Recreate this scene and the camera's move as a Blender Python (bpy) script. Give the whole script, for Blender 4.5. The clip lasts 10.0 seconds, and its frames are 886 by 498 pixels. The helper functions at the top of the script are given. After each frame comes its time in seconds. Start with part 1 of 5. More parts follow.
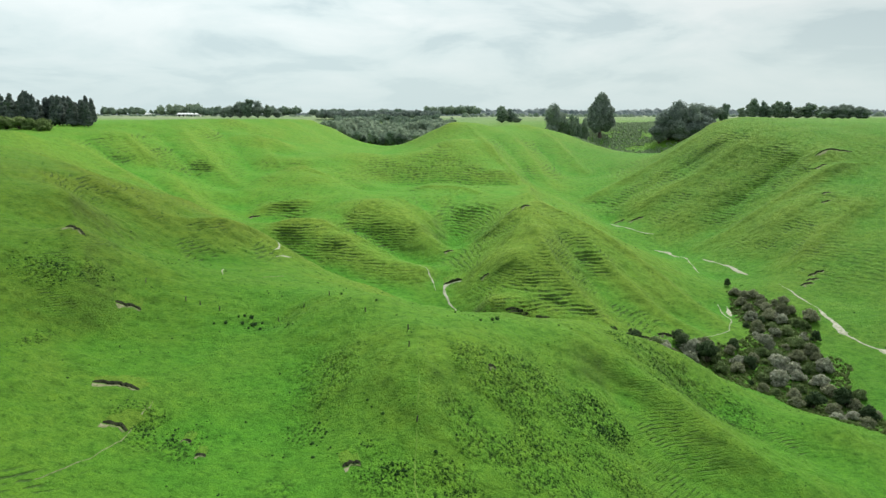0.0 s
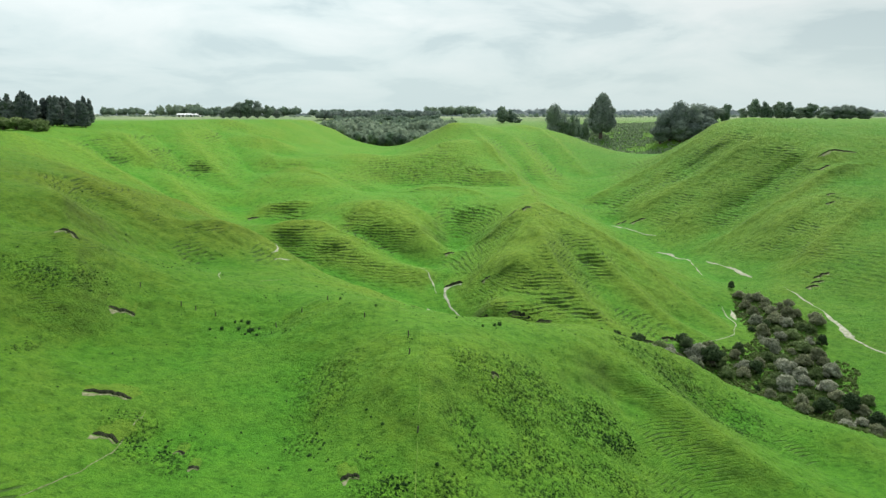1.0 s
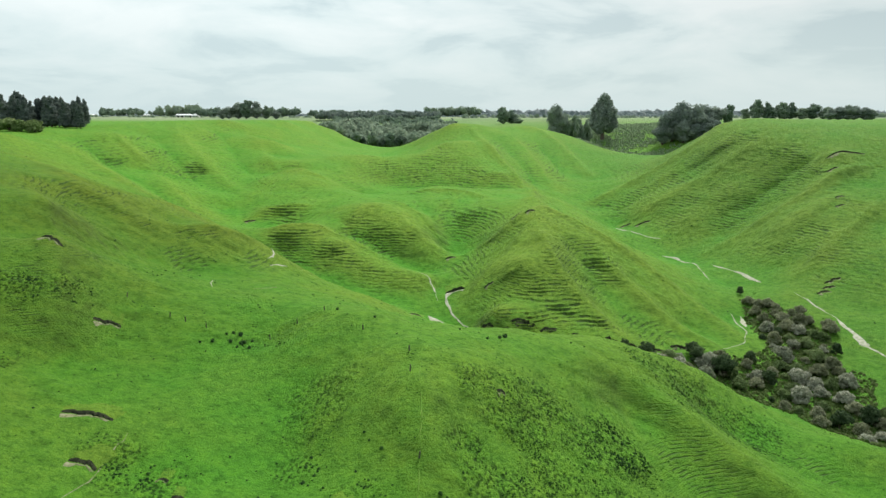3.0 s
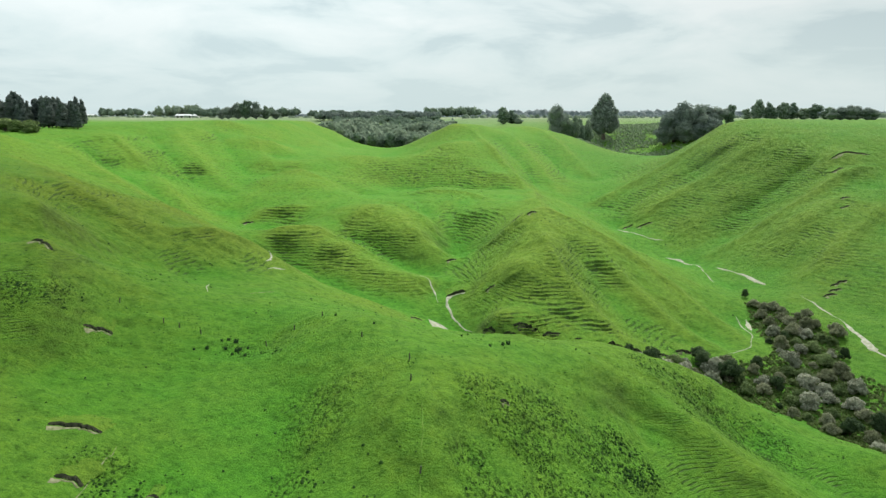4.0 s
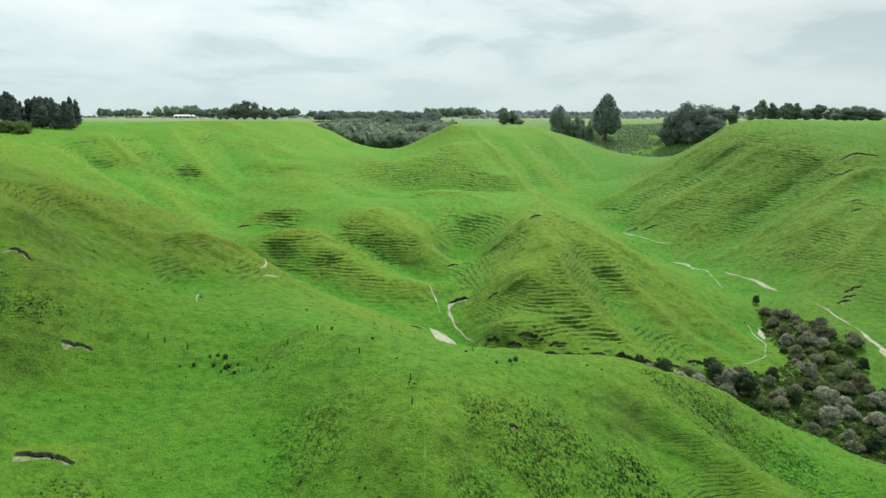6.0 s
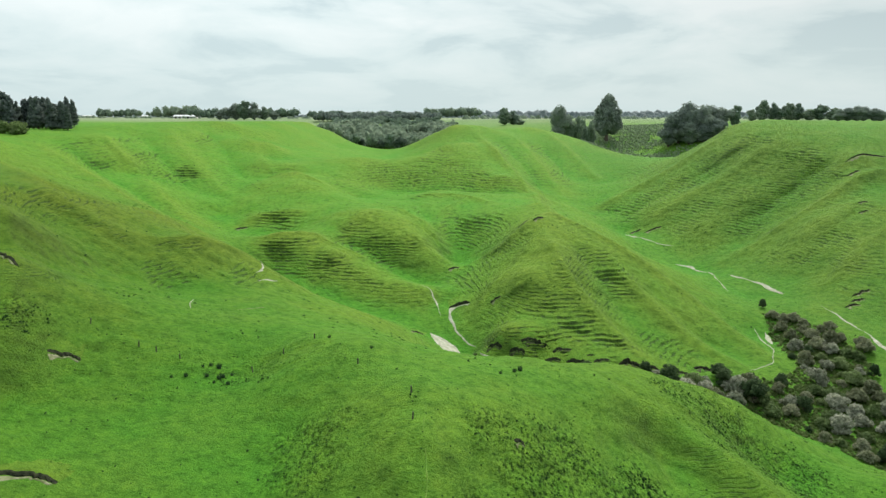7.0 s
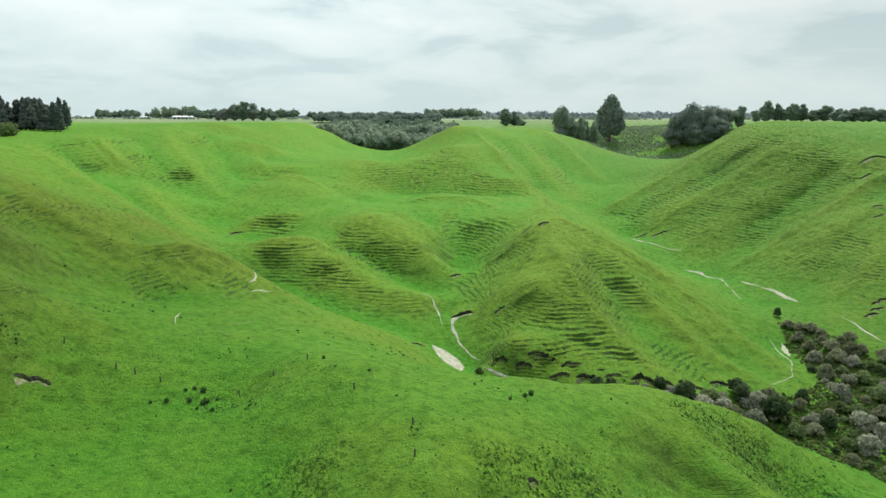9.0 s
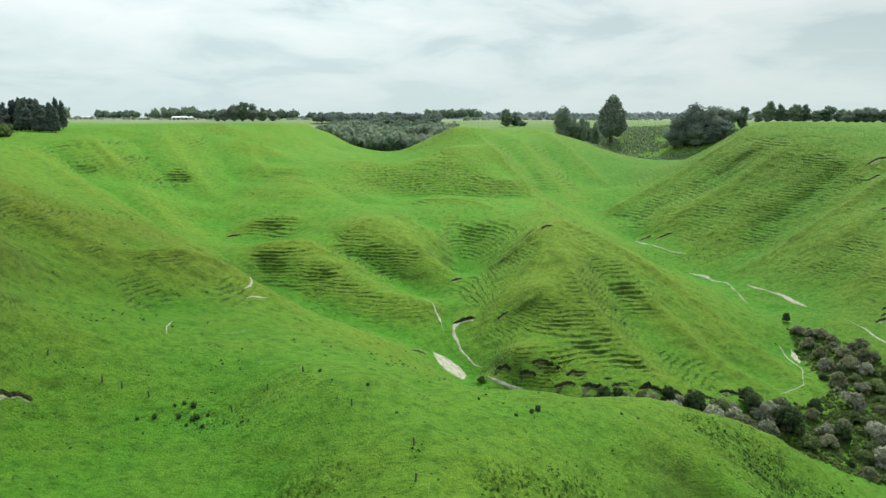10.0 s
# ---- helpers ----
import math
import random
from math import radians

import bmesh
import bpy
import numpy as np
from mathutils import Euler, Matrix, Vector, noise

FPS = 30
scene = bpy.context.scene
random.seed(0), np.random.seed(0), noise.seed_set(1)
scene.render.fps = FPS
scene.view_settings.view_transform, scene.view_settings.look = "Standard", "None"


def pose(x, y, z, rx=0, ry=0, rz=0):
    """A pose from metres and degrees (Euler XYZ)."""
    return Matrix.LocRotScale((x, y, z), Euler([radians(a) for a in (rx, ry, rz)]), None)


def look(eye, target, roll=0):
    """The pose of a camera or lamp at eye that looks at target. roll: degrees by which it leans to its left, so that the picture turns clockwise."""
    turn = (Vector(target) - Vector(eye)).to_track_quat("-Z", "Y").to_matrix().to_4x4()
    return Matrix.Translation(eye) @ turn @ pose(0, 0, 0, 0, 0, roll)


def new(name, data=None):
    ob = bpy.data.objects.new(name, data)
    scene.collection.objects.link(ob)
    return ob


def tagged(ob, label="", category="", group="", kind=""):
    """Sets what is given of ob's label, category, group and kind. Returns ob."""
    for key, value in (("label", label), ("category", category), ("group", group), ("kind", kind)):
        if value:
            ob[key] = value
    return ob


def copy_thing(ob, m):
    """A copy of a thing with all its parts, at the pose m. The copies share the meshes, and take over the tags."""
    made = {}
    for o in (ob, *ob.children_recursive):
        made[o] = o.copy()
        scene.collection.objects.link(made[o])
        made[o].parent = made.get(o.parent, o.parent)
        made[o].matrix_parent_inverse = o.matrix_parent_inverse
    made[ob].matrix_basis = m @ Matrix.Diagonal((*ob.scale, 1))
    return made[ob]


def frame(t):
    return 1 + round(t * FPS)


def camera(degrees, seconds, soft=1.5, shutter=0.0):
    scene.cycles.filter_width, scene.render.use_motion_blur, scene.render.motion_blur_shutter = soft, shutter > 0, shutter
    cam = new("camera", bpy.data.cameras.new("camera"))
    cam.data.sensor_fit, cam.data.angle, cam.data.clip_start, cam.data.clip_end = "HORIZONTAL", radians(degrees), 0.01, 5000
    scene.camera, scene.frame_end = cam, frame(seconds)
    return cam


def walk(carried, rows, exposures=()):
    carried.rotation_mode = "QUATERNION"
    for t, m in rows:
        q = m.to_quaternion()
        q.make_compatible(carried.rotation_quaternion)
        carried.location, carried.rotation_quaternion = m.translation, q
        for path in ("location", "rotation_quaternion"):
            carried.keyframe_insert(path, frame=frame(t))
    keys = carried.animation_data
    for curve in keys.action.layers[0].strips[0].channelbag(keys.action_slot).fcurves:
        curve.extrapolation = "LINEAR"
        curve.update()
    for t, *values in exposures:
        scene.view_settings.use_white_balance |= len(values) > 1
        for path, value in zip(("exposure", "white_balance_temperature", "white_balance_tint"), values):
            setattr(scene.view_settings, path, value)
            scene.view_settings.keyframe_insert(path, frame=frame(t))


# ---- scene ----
cam = camera(68.0, 10.0)
PATH = [
    (0, pose(-0.002, 0.027, 60.013, 78.429, 0.000, 0.002)),
    (1, pose(-0.136, 1.974, 60.067, 78.459, 0.000, 0.005)),
    (2, pose(-0.283, 4.019, 60.108, 78.483, 0.000, 0.002)),
    (3, pose(-0.440, 6.172, 60.141, 78.504, 0.000, -0.004)),
    (4, pose(-0.607, 8.441, 60.169, 78.522, 0.000, -0.013)),
    (5, pose(-0.782, 10.835, 60.196, 78.539, 0.000, -0.022)),
    (6, pose(-0.964, 13.363, 60.224, 78.558, 0.000, -0.030)),
    (7, pose(-1.152, 16.034, 60.259, 78.579, 0.000, -0.036)),
    (8, pose(-1.346, 18.857, 60.303, 78.605, 0.000, -0.038)),
    (9, pose(-1.542, 21.840, 60.360, 78.637, 0.000, -0.034)),
    (10, pose(-1.742, 24.992, 60.434, 78.677, 0.000, -0.023)),
]
walk(cam, PATH)

# ---------------------------------------------------------------- world, sun
def make_world():
    w = bpy.data.worlds.new("overcast_sky")
    scene.world = w
    w.use_nodes = True
    nt = w.node_tree
    nt.nodes.clear()
    n, l = nt.nodes.new, nt.links.new
    out, bg = n("ShaderNodeOutputWorld"), n("ShaderNodeBackground")
    sky = n("ShaderNodeTexSky")
    sky.sky_type = "NISHITA"
    sky.sun_disc = False
    sky.sun_elevation, sky.sun_rotation = radians(44), radians(24)
    sky.air_density, sky.dust_density = 1.0, 2.0
    dim = n("ShaderNodeVectorMath"); dim.operation = "SCALE"; dim.inputs["Scale"].default_value = 0.10
    l(sky.outputs[0], dim.inputs[0])
    # a flat cloud layer overhead: the direction cast on to a level plane
    geo = n("ShaderNodeTexCoord")
    sep = n("ShaderNodeSeparateXYZ"); l(geo.outputs["Generated"], sep.inputs[0])
    up = n("ShaderNodeMath"); up.operation = "MAXIMUM"; up.inputs[1].default_value = 0.0; l(sep.outputs[2], up.inputs[0])
    den = n("ShaderNodeMath"); den.operation = "ADD"; den.inputs[1].default_value = 0.22; l(up.outputs[0], den.inputs[0])
    px = n("ShaderNodeMath"); px.operation = "DIVIDE"; l(sep.outputs[0], px.inputs[0]); l(den.outputs[0], px.inputs[1])
    py = n("ShaderNodeMath"); py.operation = "DIVIDE"; l(sep.outputs[1], py.inputs[0]); l(den.outputs[0], py.inputs[1])
    com = n("ShaderNodeCombineXYZ"); l(px.outputs[0], com.inputs[0]); l(py.outputs[0], com.inputs[1])
    big = n("ShaderNodeTexNoise"); big.inputs["Scale"].default_value = 1.35; big.inputs["Detail"].default_value = 7; big.inputs["Roughness"].default_value = 0.55
    big.inputs["Distortion"].default_value = 0.35
    l(com.outputs[0], big.inputs["Vector"])
    ramp = n("ShaderNodeValToRGB")
    e = ramp.color_ramp.elements
    e[0].position, e[0].color = 0.40, (0.63, 0.77, 0.80, 1)
    e[1].position, e[1].color = 0.62, (0.97, 1.05, 1.045, 1)
    mid = e.new(0.48); mid.color = (0.815, 0.94, 0.945, 1)
    l(big.outputs[0], ramp.inputs[0])
    # brighter overhead, duller toward the skyline
    glow = n("ShaderNodeMapRange"); glow.inputs["From Max"].default_value = 0.6
    glow.inputs["To Min"].default_value, glow.inputs["To Max"].default_value = 0.95, 1.08
    l(up.outputs[0], glow.inputs["Value"])
    # brighter on the sun's side of the sky
    side = n("ShaderNodeMapRange"); side.inputs["From Min"].default_value, side.inputs["From Max"].default_value = -0.2, 0.62
    side.inputs["To Min"].default_value, side.inputs["To Max"].default_value = 1.03, 0.76
    l(sep.outputs[0], side.inputs["Value"])
    both = n("ShaderNodeMath"); both.operation = "MULTIPLY"; l(glow.outputs[0], both.inputs[0]); l(side.outputs[0], both.inputs[1])
    lit = n("ShaderNodeVectorMath"); lit.operation = "SCALE"; l(ramp.outputs[0], lit.inputs[0]); l(both.outputs[0], lit.inputs["Scale"])
    low = n("ShaderNodeMapRange"); low.inputs["From Min"].default_value, low.inputs["From Max"].default_value = 0.0, 0.16
    low.inputs["To Min"].default_value, low.inputs["To Max"].default_value = 0.85, 0.0
    l(up.outputs[0], low.inputs["Value"])
    veil = n("ShaderNodeMix"); veil.data_type = "RGBA"; l(low.outputs[0], veil.inputs["Factor"])
    veil.inputs["A"].default_value = (0.7, 0.8, 0.83, 1)
    l(lit.outputs[0], veil.inputs["A"]); veil.inputs["B"].default_value = (0.63, 0.775, 0.79, 1)
    mix = n("ShaderNodeMix"); mix.data_type = "RGBA"; mix.inputs["Factor"].default_value = 0.93
    l(dim.outputs[0], mix.inputs["A"]); l(veil.outputs["Result"], mix.inputs["B"])
    l(mix.outputs["Result"], bg.inputs["Color"]); bg.inputs["Strength"].default_value = 1.0
    l(bg.outputs[0], out.inputs[0])


make_world()
sun = new("sun", bpy.data.lights.new("sun", "SUN"))
sun.data.energy, sun.data.angle, sun.data.color = 4.9, radians(10), (1.0, 0.97, 0.9)
sun.matrix_world = look((38, 86, 90), (0, 0, 0))


# ---------------------------------------------------------------- noise in numbers
def lattice(x, y, seed):
    """Smooth value noise between -1 and 1 on arrays."""
    ix, iy = np.floor(x).astype(np.int64), np.floor(y).astype(np.int64)
    fx, fy = x - ix, y - iy
    fx, fy = fx * fx * (3 - 2 * fx), fy * fy * (3 - 2 * fy)

    def corner(a, b):
        h = (a * 374761393 + b * 668265263 + seed * 974634777) & 0xFFFFFFFF
        h = ((h ^ (h >> 13)) * 1274126177) & 0xFFFFFFFF
        return ((h ^ (h >> 16)) & 0xFFFF) / 32767.5 - 1

    a, b = corner(ix, iy), corner(ix + 1, iy)
    c, d = corner(ix, iy + 1), corner(ix + 1, iy + 1)
    return (a + (b - a) * fx) * (1 - fy) + (c + (d - c) * fx) * fy


def fbm(x, y, size, seed, octaves=4):
    total, amp, norm = 0.0, 1.0, 0.0
    for k in range(octaves):
        total = total + amp * lattice(x / size * 2**k + 17.3 * k, y / size * 2**k - 9.1 * k, seed + k)
        norm, amp = norm + amp, amp * 0.5
    return total / norm


def smooth(a, b, v):
    t = np.clip((v - a) / (b - a), 0, 1)
    return t * t * (3 - 2 * t)


# ---------------------------------------------------------------- the land: ridges, spurs and gullies
FORMS = []


def landform(name, *spine):
    """A ridge, brow, spur, bench or gully by its spine: places on the plan and their heights."""
    FORMS.extend(spine)


landform("west_rim", (-101.5, 150, 53.5), (-124, 195, 55), (-142.5, 255, 55.4), (-136.5, 285, 56.4), (-123.5, 310, 57.4), (-106, 335, 57.8), (-89.5, 380, 57), (-81.5, 420, 55.5))
landform("north_saddle", (-70, 430, 51), (-58.5, 425, 45), (-32.5, 410, 41), (-18, 385, 45.2), (-5, 370, 51.8))
landform("knoll_crest", (4, 355, 56), (19, 360, 55.5), (31.5, 370, 52.6), (45.5, 385, 54.5), (61, 400, 51.5), (78.5, 405, 47), (91, 400, 41.5), (110, 395, 36), (120, 375, 36))
landform("east_rim", (109.5, 320, 42), (110, 295, 48.5), (112, 278, 56.4), (121.5, 285, 57.7), (145, 290, 57.3), (163, 280, 57), (175, 275, 56.6), (196.5, 270, 56))
landform("near_crest", (-3.5, 84, 35), (0.5, 85, 34.5), (4, 86, 33.5), (7.5, 88, 33), (12, 90, 31.5), (17, 92, 30.5), (22, 94, 29), (27, 96, 27), (32.5, 97, 25.5))
landform("near_tail", (38, 98, 23), (42.5, 97, 20.5), (46.5, 95, 18.5), (49.5, 92, 17.5), (52, 88, 18), (53, 83, 19))
landform("saddle_floor", (-30, 378, 41), (-27.5, 338, 41), (-28.5, 300, 40.5), (-29, 268, 39.5))
landform("saddle_west", (-59.5, 385, 43.5), (-61.5, 345, 44.5), (-61, 305, 43.5))
landform("saddle_east", (-15, 352, 44), (-10.5, 312, 41))
landform("west_bowl", (-88.5, 320, 48.5), (-72, 285, 44), (-59, 250, 39))
landform("west_spur", (-58, 114, 44.5), (-53, 117, 42.5), (-48, 122, 40.5), (-43, 124, 40.2), (-40, 127, 39), (-35.5, 128, 36.6), (-29, 124, 33.4), (-22.5, 120, 31), (-16.5, 119, 29.5), (-11, 121, 27), (-6.5, 126, 23))
landform("ribbed_spur", (-49.5, 172, 32), (-39.5, 166, 34), (-32.5, 165, 33), (-25, 160, 31), (-18, 155, 28), (-11, 150, 26.5), (-5, 146, 25), (-1.5, 145, 23))
landform("ribbed_face", (-39.5, 154, 27.5), (-34, 152, 26.5), (-27, 149, 25), (-20.5, 145, 23.5), (-13, 141, 22.5))
landform("middle_spur", (-28, 190, 35), (-19.5, 186, 36.5), (-13, 180, 35), (-7, 173, 32), (-2, 167, 28.5))
landform("middle_gully", (-32.5, 172, 33), (-26, 168, 30.5), (-18.5, 163, 27.5), (-12, 160, 25), (-5.5, 157, 23.5))
landform("twin_spur", (-12.5, 222, 34), (-5, 222, 35.5), (2, 218, 36), (11, 211, 35.5))
landform("twin_face", (-1.5, 196, 32.5), (6.5, 193, 33), (3, 180, 27.5), (1, 173, 25.5))
landform("knoll_brow", (-17.5, 272, 38.5), (-11, 290, 44), (1, 303, 48.5), (11, 308, 49.5))
landform("knoll_foot", (-21, 260, 33.5), (-10, 262, 32.5), (0.5, 260, 32.5), (11.5, 256, 32), (19, 248, 32.5))
landform("knoll_spur", (16, 285, 42.5), (21.5, 265, 38.5), (25, 236, 35.5), (24.5, 195, 36))
landform("knoll_gully", (26, 288, 40.5), (34.5, 272, 34.5), (38.5, 242, 31.5), (40, 216, 30.5), (45.5, 208, 27), (53, 203, 21.5))
landform("knoll_east", (47.5, 332, 43.5), (57.5, 310, 36.5), (66.5, 292, 32.5))
landform("hill_west_arete", (20.5, 166, 37.5), (15, 164, 34), (10.5, 165, 30), (5.5, 165, 26.5))
landform("hill_east_arete", (24, 172, 38), (30, 165, 35.5), (34.5, 156, 32.5), (39.5, 149, 28.5), (44, 140, 24), (49, 131, 19), (53, 126, 17.5))
landform("hill_nose", (22, 150, 34.5), (22, 141, 31.5), (23, 133, 27.5), (24, 126, 25), (26, 121, 23), (28.5, 118, 22))
landform("hill_west_face", (13.5, 150, 30.5), (10, 148, 28.5), (7, 140, 26), (4.5, 137, 23.5))
landform("hill_south_face", (15, 138, 31), (12.5, 134, 27), (15.5, 128, 25.5), (9, 123, 25), (15, 122, 24.5))
landform("hill_hollow", (31, 150, 30), (32.5, 144, 28), (33.5, 138, 25), (35, 131, 22.5), (36.5, 125, 20.5))
landform("gully_head", (-4, 131, 21))
landform("hidden_valley", (4, 125, 19.7), (9, 116, 19.4), (18, 110, 18.7), (30, 107, 18.2), (40, 106, 17.3), (50, 102, 16), (60, 94, 14.5))
landform("hidden_bank", (-6, 104, 29), (8, 100, 25), (20, 99, 24))
landform("hidden_head", (-3, 118, 23))
landform("south_valley", (70, 70, 13), (90, 40, 11), (90, 0, 10), (60, -60, 10))
landform("south_spur", (-2, 40, 29), (-4, 20, 26), (-8, -10, 22), (-12, -60, 14))
landform("south_west", (-45, 30, 40), (-60, 0, 42), (-90, -60, 42), (-95, 60, 54), (-150, 40, 57))
landform("south_east", (110, 90, 18), (130, 60, 24), (170, 0, 36), (240, 60, 48), (150, 130, 32))
landform("east_upland", (170, 180, 42), (210, 220, 52), (280, 200, 54), (330, 300, 56))
landform("notch_valley", (-70, 470, 38), (-45, 480, 34), (-15, 470, 33), (5, 440, 38))
landform("notch_far_side", (-90, 560, 49), (-40, 590, 50), (10, 570, 51), (40, 520, 52))
landform("north_valley", (95, 430, 36), (130, 420, 36), (160, 395, 38))
landform("north_valley_far", (80, 480, 50), (120, 470, 46), (160, 450, 50), (200, 430, 54))
landform("west_upland", (-130, 150, 54.5), (-180, 220, 53), (-220, 340, 52), (-190, 300, 53), (-165, 300, 54.6), (-148, 325, 56.6), (-128, 350, 57.4), (-110, 390, 57.2), (-125, 440, 56.8), (-150, 400, 56.6), (-90, 470, 55.5))
landform("north_upland", (-300, 700, 57), (0, 720, 57), (300, 700, 57), (300, 480, 57), (230, 400, 56), (200, 330, 56))
landform("west_hollow", (-59, 123, 46.5), (-52.5, 139, 41.5), (-65, 202, 33), (-56, 190, 30.4))
landform("basin_mound", (-51, 198, 33.4), (-45, 199, 34), (-39, 200, 33.8), (-47, 188, 29.9), (-41, 186, 30.3))
landform("basin_hump", (-60, 230, 39), (-53.5, 243, 41.5), (-43, 229, 39), (-34, 245, 36.5))
landform("east_gully", (48, 259, 29.5), (57, 250, 26.5), (60, 230, 22.5), (68, 207, 20.5), (70, 193, 18), (71.5, 166, 18), (64.5, 142, 16.5))
landform("stream_flat", (70.5, 262, 32.5), (62, 262, 30.5), (80, 194, 21), (79, 171, 19), (80, 152, 20))
landform("valley_floor", (71, 139, 18.5), (74, 128, 17.5), (76.5, 117, 16.5), (66, 119, 16.5), (65.5, 107, 15), (65, 100, 14))
landform("east_spur", (128, 202, 40), (113.5, 194, 37.5), (102.5, 190, 33.5), (93.5, 190, 28.5))
landform("east_hollow", (94.5, 248, 41), (95.5, 226, 35.5), (97, 212, 30))
landform("east_rib", (105, 255, 51), (105.5, 237, 44), (109, 220, 38), (104, 200, 33.5))
landform("west_rib", (-122.5, 243, 53.5), (-104.5, 229, 46.5), (-88, 220, 40), (-70, 208, 36))
landform("west_rill", (-123, 275, 53.5), (-98.5, 252, 47), (-83.5, 237, 40), (-68, 230, 37))
landform("near_top", (-24, 84, 33.9), (-21.5, 81.5, 33.2), (-18.5, 78, 34.4), (-14.5, 78, 35.5), (-9, 75, 36), (-5.5, 71, 36.5), (-3, 69, 36), (0, 70, 36), (6, 72, 34.5))
landform("near_buttress", (-3, 64, 36), (-2.5, 61, 35), (-2.5, 58, 34), (-2.5, 55, 32.5))
landform("near_hollow", (-19.5, 72, 33), (-15, 66, 32), (-13.5, 59, 30.9))
landform("near_rib_two", (21.0, 81.2, 29.8), (25.2, 77.5, 27.6), (28.5, 74.4, 25.8), (31.4, 71.0, 23.8), (35.2, 68.7, 21.7), (41.2, 65.2, 19.3))
landform("near_groove", (27.5, 84, 27.5), (31.5, 86.5, 24.3), (34.5, 85, 21.6), (37.5, 85, 20), (40, 81, 19.2), (42.5, 80.5, 19.2), (45, 79, 18.1), (47.5, 76, 17))
landform("near_rib_hollow", (21, 77, 27.5), (24, 73, 26), (26.5, 70, 24.5))
landform("near_rib_foot", (26.5, 64.8, 22.2), (30.5, 63.5, 20.3), (34.5, 61.5, 18.7))
landform("west_slope_upper", (-105, 170, 51), (-116, 217, 49), (-115, 229, 49.5), (-101, 275, 49), (-93.5, 295, 50.5), (-76, 301, 49.5), (-34.5, 285, 44))
landform("west_slope_high", (-69.5, 115, 50.5), (-98, 223, 41.5), (-75, 255, 40.5), (-57.5, 261, 42.5), (-39.5, 255, 39.5))
landform("west_shoulder", (-55, 91, 44.5), (-50, 96, 42), (-42, 92, 39.6), (-35.5, 91, 37.6), (-32, 97, 36), (-27, 96, 35.5))
landform("west_flank", (-39, 79, 37.3), (-35.5, 80, 36), (-30, 82, 35))
landform("west_foot", (-43, 69.2, 36.9), (-40, 70, 35.4), (-35, 72, 34), (-30, 72, 33.2), (-25, 69, 33), (-20.5, 62, 32), (-17.5, 58, 31))
landform("west_bank", (-39.5, 64, 36), (-33, 60, 34.5), (-28.5, 58, 33.5), (-25.5, 56, 32), (-32.5, 54, 34.5))
landform("west_near_spur", (-58, 101, 47.6), (-50, 88.5, 44.8), (-46, 81, 42), (-43.7, 75.3, 39.7))
landform("west_near_hollow", (-48.3, 106, 38.9), (-40.5, 109, 35.3))
landform("basin_bench", (-70, 220, 35.5), (-50.5, 212, 35.5), (-29, 237, 33.5), (-17.5, 240, 34), (-1.5, 238, 36))
landform("east_toe", (83.5, 293, 37.5), (72.5, 240, 31), (79.5, 217, 27.5), (86, 205, 24), (87, 173, 21.5), (90.5, 141, 19.5))
landform("east_slope_mid", (83, 255, 38.5), (93, 238, 38), (115, 180, 32))
landform("east_slope_high", (94, 259, 44.5), (119.5, 224, 45), (128.5, 221, 48), (136, 215, 44))
landform("east_brow", (128.5, 242, 53), (147, 240, 53.5))
landform("east_flank", (96, 180, 28), (98, 166, 26.5), (101, 158, 25))
landform("near_neck", (-20.5, 94, 35), (-15.7, 85, 36.2), (-10, 82, 37))
landform("near_brow", (-3.5, 77, 36), (1.5, 78, 35.5), (7, 81, 34), (12, 81, 33), (17, 81, 32))
landform("near_face", (5.5, 67, 33.5), (11, 73, 32), (16, 76, 30.5))
landform("near_slope", (2, 60, 32.5), (18.5, 70, 27))
landform("near_west_rib", (-13, 71, 33.6), (-10, 63, 33.4), (-8, 58, 32.5))


def land_weights():
    p = np.array(FORMS, float)
    n = len(p)
    d = np.hypot(p[:, None, 0] - p[None, :, 0], p[:, None, 1] - p[None, :, 1])
    k = np.zeros((n + 3, n + 3))
    k[:n, :n] = -np.sqrt(d * d + 4.0) + np.eye(n) * 0.1
    k[:n, n] = k[n, :n] = 1
    k[:n, n + 1 :] = p[:, :2] / 100
    k[n + 1 :, :n] = p[:, :2].T / 100
    return p, np.linalg.solve(k, np.r_[p[:, 2], 0, 0, 0])


SPINES, WEIGHTS = land_weights()


def base_height(x, y):
    """The smooth land, without its small relief, on flat arrays."""
    x, y = np.asarray(x, float), np.asarray(y, float)
    z = np.empty(x.shape)
    for i in range(0, len(x), 20000):
        a, b = x[i : i + 20000], y[i : i + 20000]
        d2 = (a[:, None] - SPINES[None, :, 0]) ** 2 + (b[:, None] - SPINES[None, :, 1]) ** 2
        z[i : i + 20000] = -np.sqrt(d2 + 4.0) @ WEIGHTS[:-3] + WEIGHTS[-3] + (WEIGHTS[-2] * a + WEIGHTS[-1] * b) / 100
    plain = 57.0 + 1.2 * fbm(x, y, 300, 3, 2)
    out = np.maximum(smooth(150, 330, np.abs(x - 20) - 0.25 * np.maximum(y, 0)), np.maximum(smooth(560, 700, y), smooth(60, 220, -y)))
    return z * (1 - out) + plain * out


